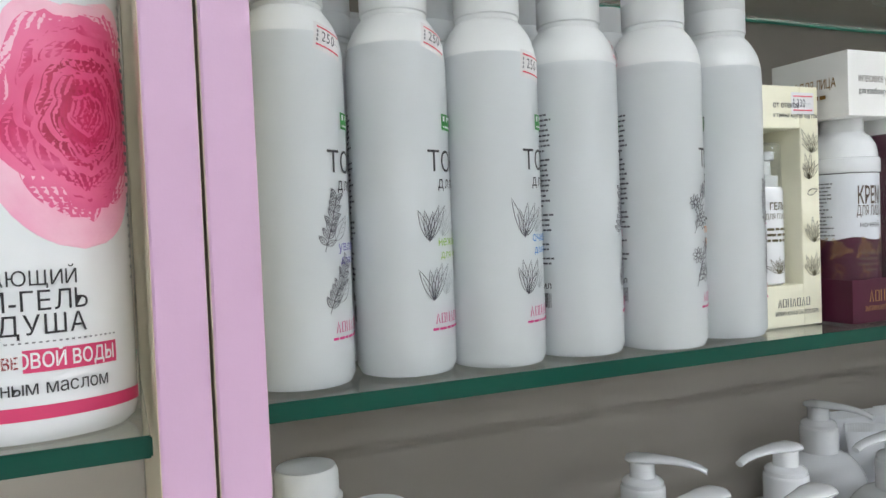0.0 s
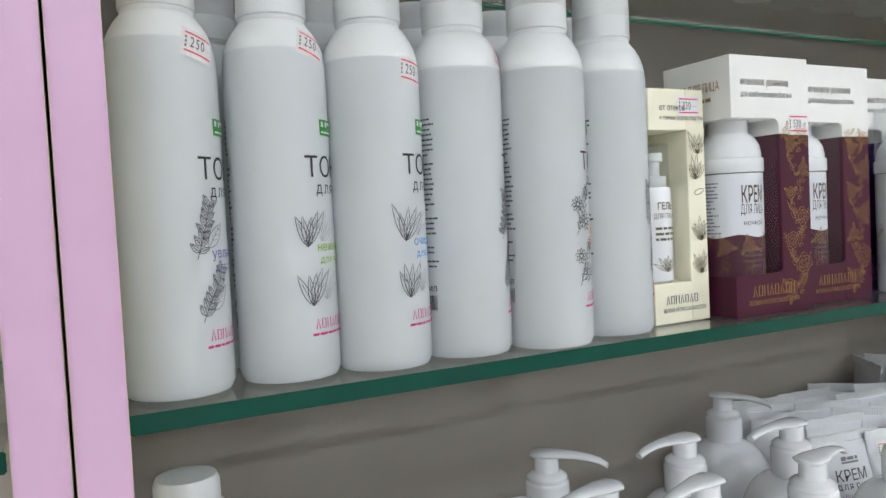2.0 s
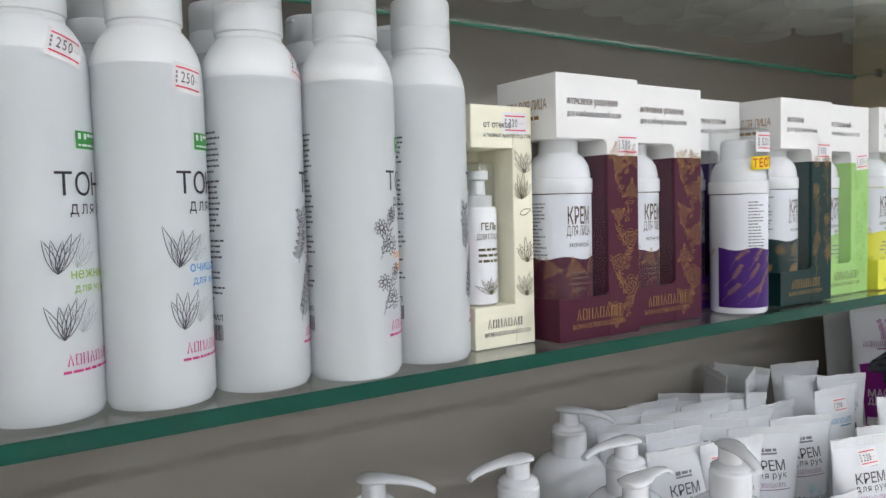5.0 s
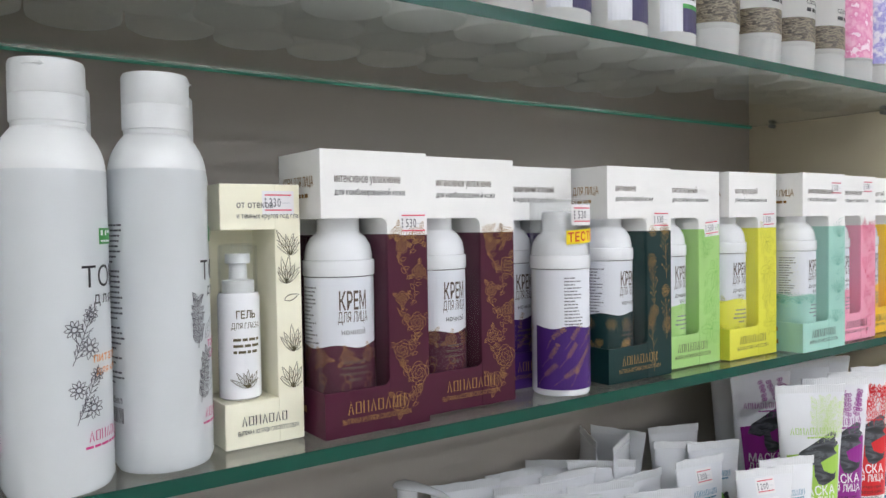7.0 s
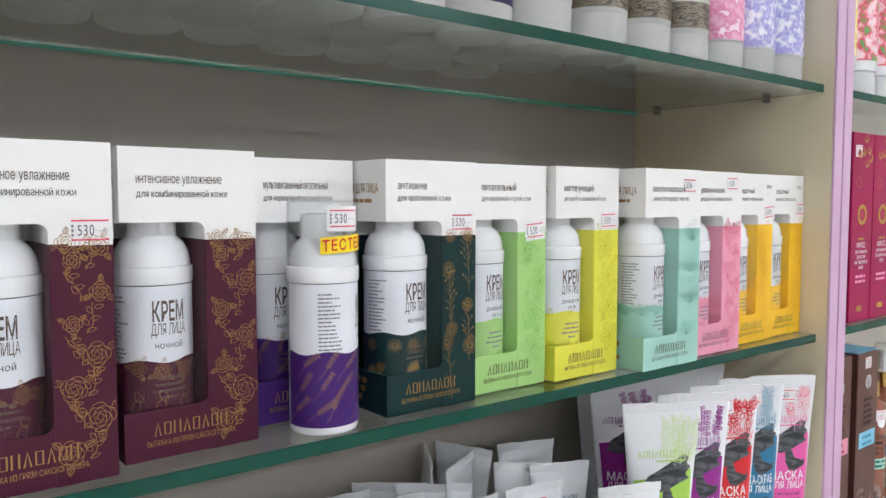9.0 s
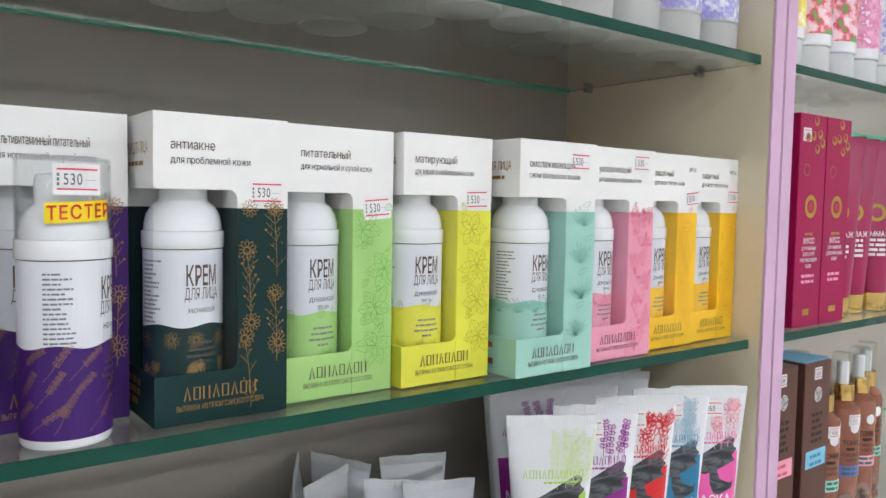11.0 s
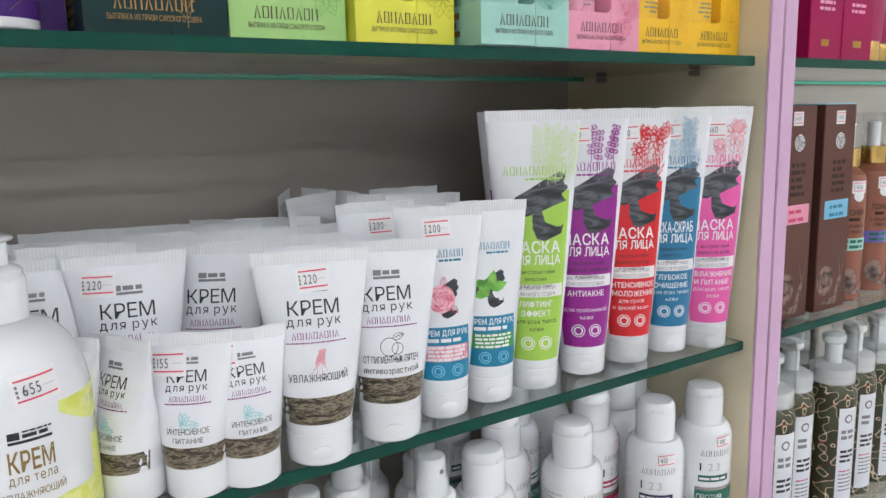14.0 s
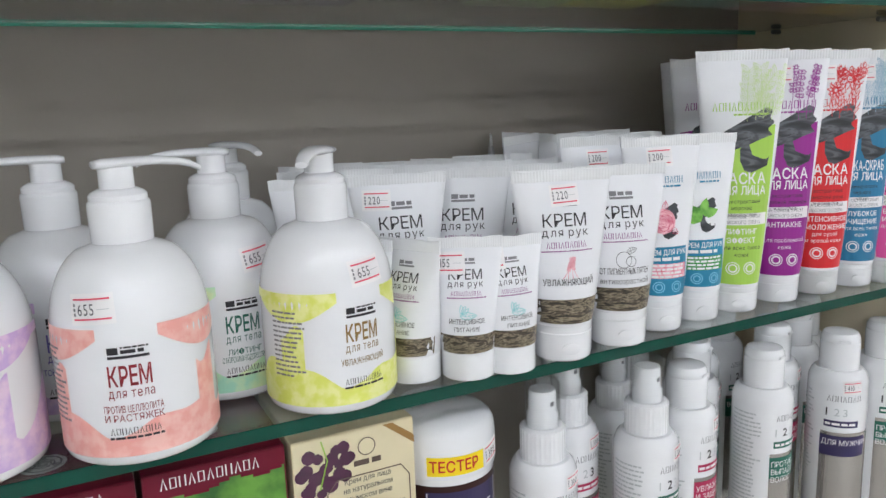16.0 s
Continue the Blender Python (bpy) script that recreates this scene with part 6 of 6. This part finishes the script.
# ---- upper shelf ----
def upper_item(x, y, kind, seed):
    # rear rows take the brightened copy of the plastic
    pm = "milky" if y < 0.3 else "milky_thin"
    r, capz, rng = 0.0235, 0.022, random.Random(seed)
    if kind == "jar":
        t = thing("cream_jar", pose(x, y, Z_UP), "white plastic cream jar on upper glass shelf", "jar", "jars on the upper shelf")
        b = part("body", lathe([(r * 0.9, 0), (r * 0.98, 0.001), (r, 0.003), (r, 0.045)], 40), pm, t, "", 40)
        part("lid", lathe(rounded(r * 1.02, 0.0455, 0.064, 0.002), 40), pm, t, "white screw lid", 35)
        A = Art()
        A.rect(-0.022, 0.012, 0.022, 0.042, "label", 1, 16, 1)
        A.rect(-0.006, 0.012, 0.022, 0.028, "navy", 2, 10, 1)
        A.rect(-0.006, 0.028, 0.022, 0.031, "green_ink", 2, 10, 1)
        A.bars(-0.018, 0.034, 0.03, 0.004, "ink", rng, 3)
        A.place(around(r), "label_print", b)
        return t
    band, word = {"mud": ("mud", "dark mud"), "pink": ("floral_pink", "pink floral"), "blue": ("floral_blue", "lavender floral")}[kind]
    t = thing("standing_tube", pose(x, y, Z_UP), "white tube with %s print standing on its cap" % word, "tube", "tubes on the upper shelf")
    b = part("body", lathe([(r * 0.98, capz), (r, capz + 0.001), (r * 1.0, 0.09), (r * 0.99, 0.14)], 40), pm, t, "", 40)
    part("cap", lathe([(r * 0.93, 0), (r * 0.965, 0.0012), (r * 0.99, capz * 0.93), (r * 0.97, capz)], 40), pm, t, "white screw cap", 30)
    A = Art()
    if band == "mud":
        A.rect(-0.06, 0.026, 0.06, 0.045, "mud", 1, 44, 1)
        A.text("сделано", -0.006, 0.056, 0.006, "ink", 0, 0.9)
        A.bars(-0.006, 0.05, 0.016, 0.003, "ink", rng)
    else:
        A.rect(-0.06, 0.024, 0.06, 0.12, band, 1, 44, 6)
    A.place(around(r), "wrap_print", b)
    return t


row = [(0.07, "jar"), (0.122, "jar"), (0.174, "jar"), (0.226, "jar"), (0.277, "jar"), (0.327, "jar"), (0.377, "jar"), (0.426, "jar"), (0.475, "jar"), (0.524, "jar"), (0.578, "jar"), (0.630, "jar"), (0.683, "mud"), (0.7395, "mud"), (0.7895, "mud"), (0.8385, "mud"), (0.888, "pink"), (0.937, "blue"), (0.9863, "blue")]
for i, (ux, kd) in enumerate(row):
    upper_item(ux, 0.289, kd, 300 + i)
for i in range(14):
    upper_item(0.095 + 0.0485 * i, 0.3345 + 0.003 * math.sin(i * 3), "jar", 330 + i)
for i in range(14):
    upper_item(0.07 + 0.0487 * i, 0.3795 + 0.003 * math.sin(i * 2), "jar", 350 + i)
for i in range(4):
    upper_item(0.802 + 0.049 * i, 0.337, "mud" if i < 2 else "blue", 370 + i)


# ---- right-hand cabinet ----
def carton(x, y, z, w, d, h, colour, art, label, group, number=None, stick=(0, 0), yaw=0.0, top=None):
    t = thing("carton_box", pose(x, y, z, 0, 0, yaw), label, "box", group)
    c = part("carton", box_bm(0, w, 0, d, 0, h, 0.0005), colour, t)
    if top:
        part("lid_flap", box_bm(0.001, w - 0.001, 0.001, d - 0.001, h + 0.0002, h + 0.001), top, c)
    A = Art()
    art(A, random.Random(int(x * 1000)), w, h)
    A.place(flat(), "front_print", c, "printed front")
    if number:
        price(t, flat(), number, stick[0], stick[1], 0.014, 0.0115)
    return t


def mousse_art(sub):
    def art(A, rng, w, h):
        for u, v in ((0.6, 0.97), (0.75, 0.91), (0.85, 0.87), (0.5, 0.9), (0.66, 0.84), (0.3, 0.89)):
            A.disc(w * u, h * v, 0.0042, "ochre", 2)
            A.disc(w * u - 0.001, h * v + 0.001, 0.0025, "fuchsia", 3, 10)
        A.ring(w * 0.3, h * 0.74, 0.005, 0.0006, "ochre")
        A.ring(w * 0.5, h * 0.57, 0.0082, 0.0042, "ochre")
        A.disc(w * 0.5, h * 0.57, 0.0042, "berry", 2)
        A.bars(w * 0.5, h * 0.435, 0.016, 0.0022, "ochre", rng, 2, "c")
        A.text("МУСС", w * 0.5, h * 0.395, 0.0072, "sticker", 1, 0.9, "c")
        for i, s in enumerate(sub.split("|")):
            A.text(s, w * 0.5, h * 0.365 - i * 0.0052, 0.0043, "sticker", 1, 0.72, "c")
        for i in range(2):
            A.bars(w * 0.5, h * 0.235 - i * 0.005, 0.022, 0.0026, "rose_pale", rng, 2, "c")
        A.bars(w * 0.5, h * 0.055, 0.013, 0.0055, "ochre", rng, 2, "c")
    return art


ZR = Z_MID
carton(1.088, 0.262, ZR, 0.0465, 0.046, 0.186, "fuchsia", mousse_art("ДЛЯ УМЫВАНИЯ|ДЛЯ СУХОЙ|ЧУВСТВИТЕЛЬНОЙ|КОЖИ"), "magenta mousse box with gold grape print", "magenta boxes", "350", (0.012, 0.168))
carton(1.1353, 0.262, ZR, 0.0465, 0.046, 0.186, "fuchsia", mousse_art("ДЛЯ УМЫВАНИЯ|ДЛЯ НОРМАЛЬНОЙ|КОЖИ"), "magenta mousse box with gold grape print", "magenta boxes")


def gel_print(A, rng, h, h0, wt, r):
    A.text("ГОММАЖ", 0, h * 0.44, 0.0072, "sticker", 1, 0.85, "c")
    for i in range(4):
        A.bars(0, h * 0.41 - i * 0.005, 0.018, 0.0028, "sticker", rng, 2, "c")
    A.ring(0, h * 0.58, 0.0075, 0.0035, "ochre")


for i, gx in enumerate((1.212, 1.252, 1.294, 1.336)):
    g = cream_tube(gx, 0.288 + 0.004 * (i % 2), ZR, -42, 0.175, 0.052, 0.0165, 0.019, gel_print, "magenta cream tube on gold cap", "magenta tubes", cap="drum", capmat="goldcap", seed=120 + i)
    for ch in g.children:
        if ch.name.split(".")[0] in ("body", "seal"):
            ch.data.materials[0] = M["fuchsia_tube"]


def snail_art(col):
    def art(A, rng, w, h):
        A.disc(w * 0.52, h * 0.83, 0.0072, "sticker", 2)
        A.ring(w * 0.52, h * 0.83, 0.0055, 0.0008, "grey_ink", 3)
        A.rose(w * 0.52, h * 0.83, 0.0036, 0.0005, "grey_ink", rng, 3)
        for i in range(5):
            A.bars(w * 0.52, h * 0.72 - i * 0.0062, 0.02, 0.0034, "chocolate", rng, 2, "c")
        A.rect(w * 0.14, h * 0.455, w * 0.9, h * 0.545, col, 2)
        for i in range(2):
            A.bars(w * 0.52, h * 0.505 - i * 0.007, 0.022, 0.003, "teal" if col == "sky" else "pink_l", rng, 3, "c")
        A.disc(w * 0.3, h * 0.15, w * 0.26, "snail", 2, 20, h * 0.075)
        A.ring(w * 0.3, h * 0.155, w * 0.13, 0.001, "chocolate", 3)
        A.fill([(w * 0.1, h * 0.04), (w * 0.6, h * 0.06), (w * 0.74, h * 0.16), (w * 0.84, h * 0.18), (w * 0.8, h * 0.1), (w * 0.66, h * 0.02)], "snail", 2.5)
        A.line([(w * 0.78, h * 0.17), (w * 0.7, h * 0.26)], 0.0008, "snail", 3)
        A.line([(w * 0.82, h * 0.17), (w * 0.9, h * 0.28)], 0.0008, "snail", 3)
    return art


carton(1.0705, 0.270, Z_LOW, 0.049, 0.045, 0.183, "copper", snail_art("pink"), "copper brown box with snail print", "snail cream boxes", "490", (0.022, 0.172))
carton(1.1285, 0.268, Z_LOW, 0.049, 0.045, 0.183, "copper", snail_art("sky"), "copper brown box with snail print", "snail cream boxes", "490", (0.024, 0.172), top="sky")


def toner_spray(x, y, band, seed, number="430"):
    rng = random.Random(seed)
    t = thing("toner_spray", pose(x, y, Z_LOW, 0, 0, -25), "amber toner spray with gold collar and clear cap", "bottle", "toner sprays")
    r = 0.0185
    b = part("body", lathe([(r * 0.9, 0), (r, 0.002), (r, 0.112), (r * 0.93, 0.119), (r * 0.6, 0.124), (0.0095, 0.126)], 36), "rosy_amber", t, "", 40)
    part("collar", lathe(rounded(0.0115, 0.126, 0.143, 0.0008), 32), "goldcap", t, "gold collar", 35)
    part("sprayer", lathe([(0.006, 0.143), (0.006, 0.165), (0.0045, 0.1665)], 20), "white", t, "", 40)
    k = part("clear_cap", shell([(0.0108, 0.143), (0.0108, 0.173), (0.0095, 0.1755)], 28), "clear", t, "clear overcap", 40)
    k.visible_shadow = False
    A = Art()
    A.disc(0.002, 0.1, 0.0055, "sticker", 2)
    A.text("ТОНИК", 0, 0.082, 0.0072, "chocolate", 1, 0.8, "c")
    A.bars(0, 0.0765, 0.013, 0.003, "chocolate", rng, 2, "c")
    A.text("С МУЦИНОМ", 0, 0.0705, 0.0042, "chocolate", 1, 0.78, "c")
    A.text("УЛИТКИ", 0, 0.065, 0.0042, "chocolate", 1, 0.8, "c")
    A.rect(-0.0145, 0.049, 0.0145, 0.0605, band, 2, 12, 1)
    for i in range(2):
        A.bars(0, 0.056 - i * 0.005, 0.02, 0.0028, "pine", rng, 3, "c")
    A.disc(-0.004, 0.021, 0.0085, "snail", 2, 18, 0.011)
    A.fill([(-0.01, 0.006), (0.012, 0.008), (0.014, 0.02), (0.01, 0.018), (0.004, 0.012)], "snail", 3)
    A.place(around(r), "label_print", b)
    if number:
        price(t, around(r), number, 0.002, 0.108, 0.0145, 0.0115)
    return t


for i, (sx, sy, bd) in enumerate(((1.201, 0.287, "mint"), (1.228, 0.325, "green"), (1.262, 0.295, "violet_ink"), (1.31, 0.30, "pink"), (1.35, 0.31, "mint"), (1.19, 0.345, "pink"), (1.15, 0.37, "mint"), (1.25, 0.37, "sky"))):
    toner_spray(sx, sy, bd, 140 + i, "430" if i in (0, 1, 2) else None)


def mosaic_bottle(x, y, seed, foam=True):
    rng = random.Random(seed)
    t = thing("foam_bottle", pose(x, y, Z_BOT, 0, 0, -30), "bottle with mosaic print and clear dome cap", "bottle", "mosaic bottles")
    r = 0.0235
    b = part("body", lathe([(r * 0.9, 0), (r, 0.002), (r, 0.123), (r * 0.92, 0.13), (r * 0.8, 0.134)], 40), "mosaic", t, "", 40)
    part("pump_base", lathe([(r * 0.86, 0.134), (r * 0.88, 0.135), (r * 0.88, 0.149), (r * 0.6, 0.153)], 36), "frost_cap", t, "", 35)
    part("pump", lathe([(0.008, 0.15), (0.008, 0.172), (0.011, 0.174), (0.011, 0.18), (0.008, 0.182)], 24), "frost", t, "", 40)
    k = part("clear_cap", shell([(r * 0.94, 0.14), (r * 0.92, 0.185), (r * 0.86, 0.1925), (r * 0.6, 0.194)], 36), "clear" if foam else "frost_cap", t, "clear dome cap", 40)
    k.visible_shadow = False
    A = Art()
    A.rect(-0.004, 0.01, 0.018, 0.112, "label", 1, 10, 1)
    A.disc(0.006, 0.101, 0.0046, "grey_ink", 2)
    A.disc(0.006, 0.101, 0.003, "label", 3)
    for i in range(2):
        A.bars(-0.001, 0.086 - i * 0.006, 0.014, 0.0035, "grey_ink", rng)
    for i in range(3):
        A.bars(-0.001, 0.066 - i * 0.005, 0.016, 0.0026, "ink", rng)
    for i in range(6):
        A.bars(-0.001, 0.046 - i * 0.004, 0.015, 0.0014, "magenta_ink" if i == 0 else "grey_ink", rng)
    A.place(around(r), "label_print", b, "white paper label strip")
    return t


for i, (sx, sy) in enumerate(((1.106, 0.292), (1.158, 0.305), (1.21, 0.292), (1.262, 0.30), (1.13, 0.345), (1.185, 0.355), (1.24, 0.35), (1.31, 0.30))):
    mosaic_bottle(sx, sy, 160 + i, True)


def top_tube(x, y, band, seed):
    t = thing("standing_tube", pose(x, y, Z_UP), "floral printed tube standing on frosted cap", "tube", "floral tubes")
    r = 0.0225
    b = part("body", lathe([(r * 0.96, 0.026), (r, 0.027), (r, 0.1), (r * 0.99, 0.15)], 36), "white_tube", t, "", 40)
    part("cap", lathe([(r * 0.9, 0), (r * 0.95, 0.001), (r * 0.93, 0.025), (r * 0.88, 0.026)], 36), "frost_cap", t, "frosted cap", 30)
    A = Art()
    A.rect(-0.06, 0.036, 0.06, 0.14, band, 1, 40, 4)
    A.place(around(r), "wrap_print", b)
    return t


for i, (sx, bd) in enumerate(((1.09, "floral_yellow"), (1.138, "floral_red"), (1.186, "floral_red"), (1.234, "floral_pink"), (1.282, "floral_blue"))):
    top_tube(sx, 0.288, bd, i)
    top_tube(sx + 0.012, 0.338, bd, 10 + i)
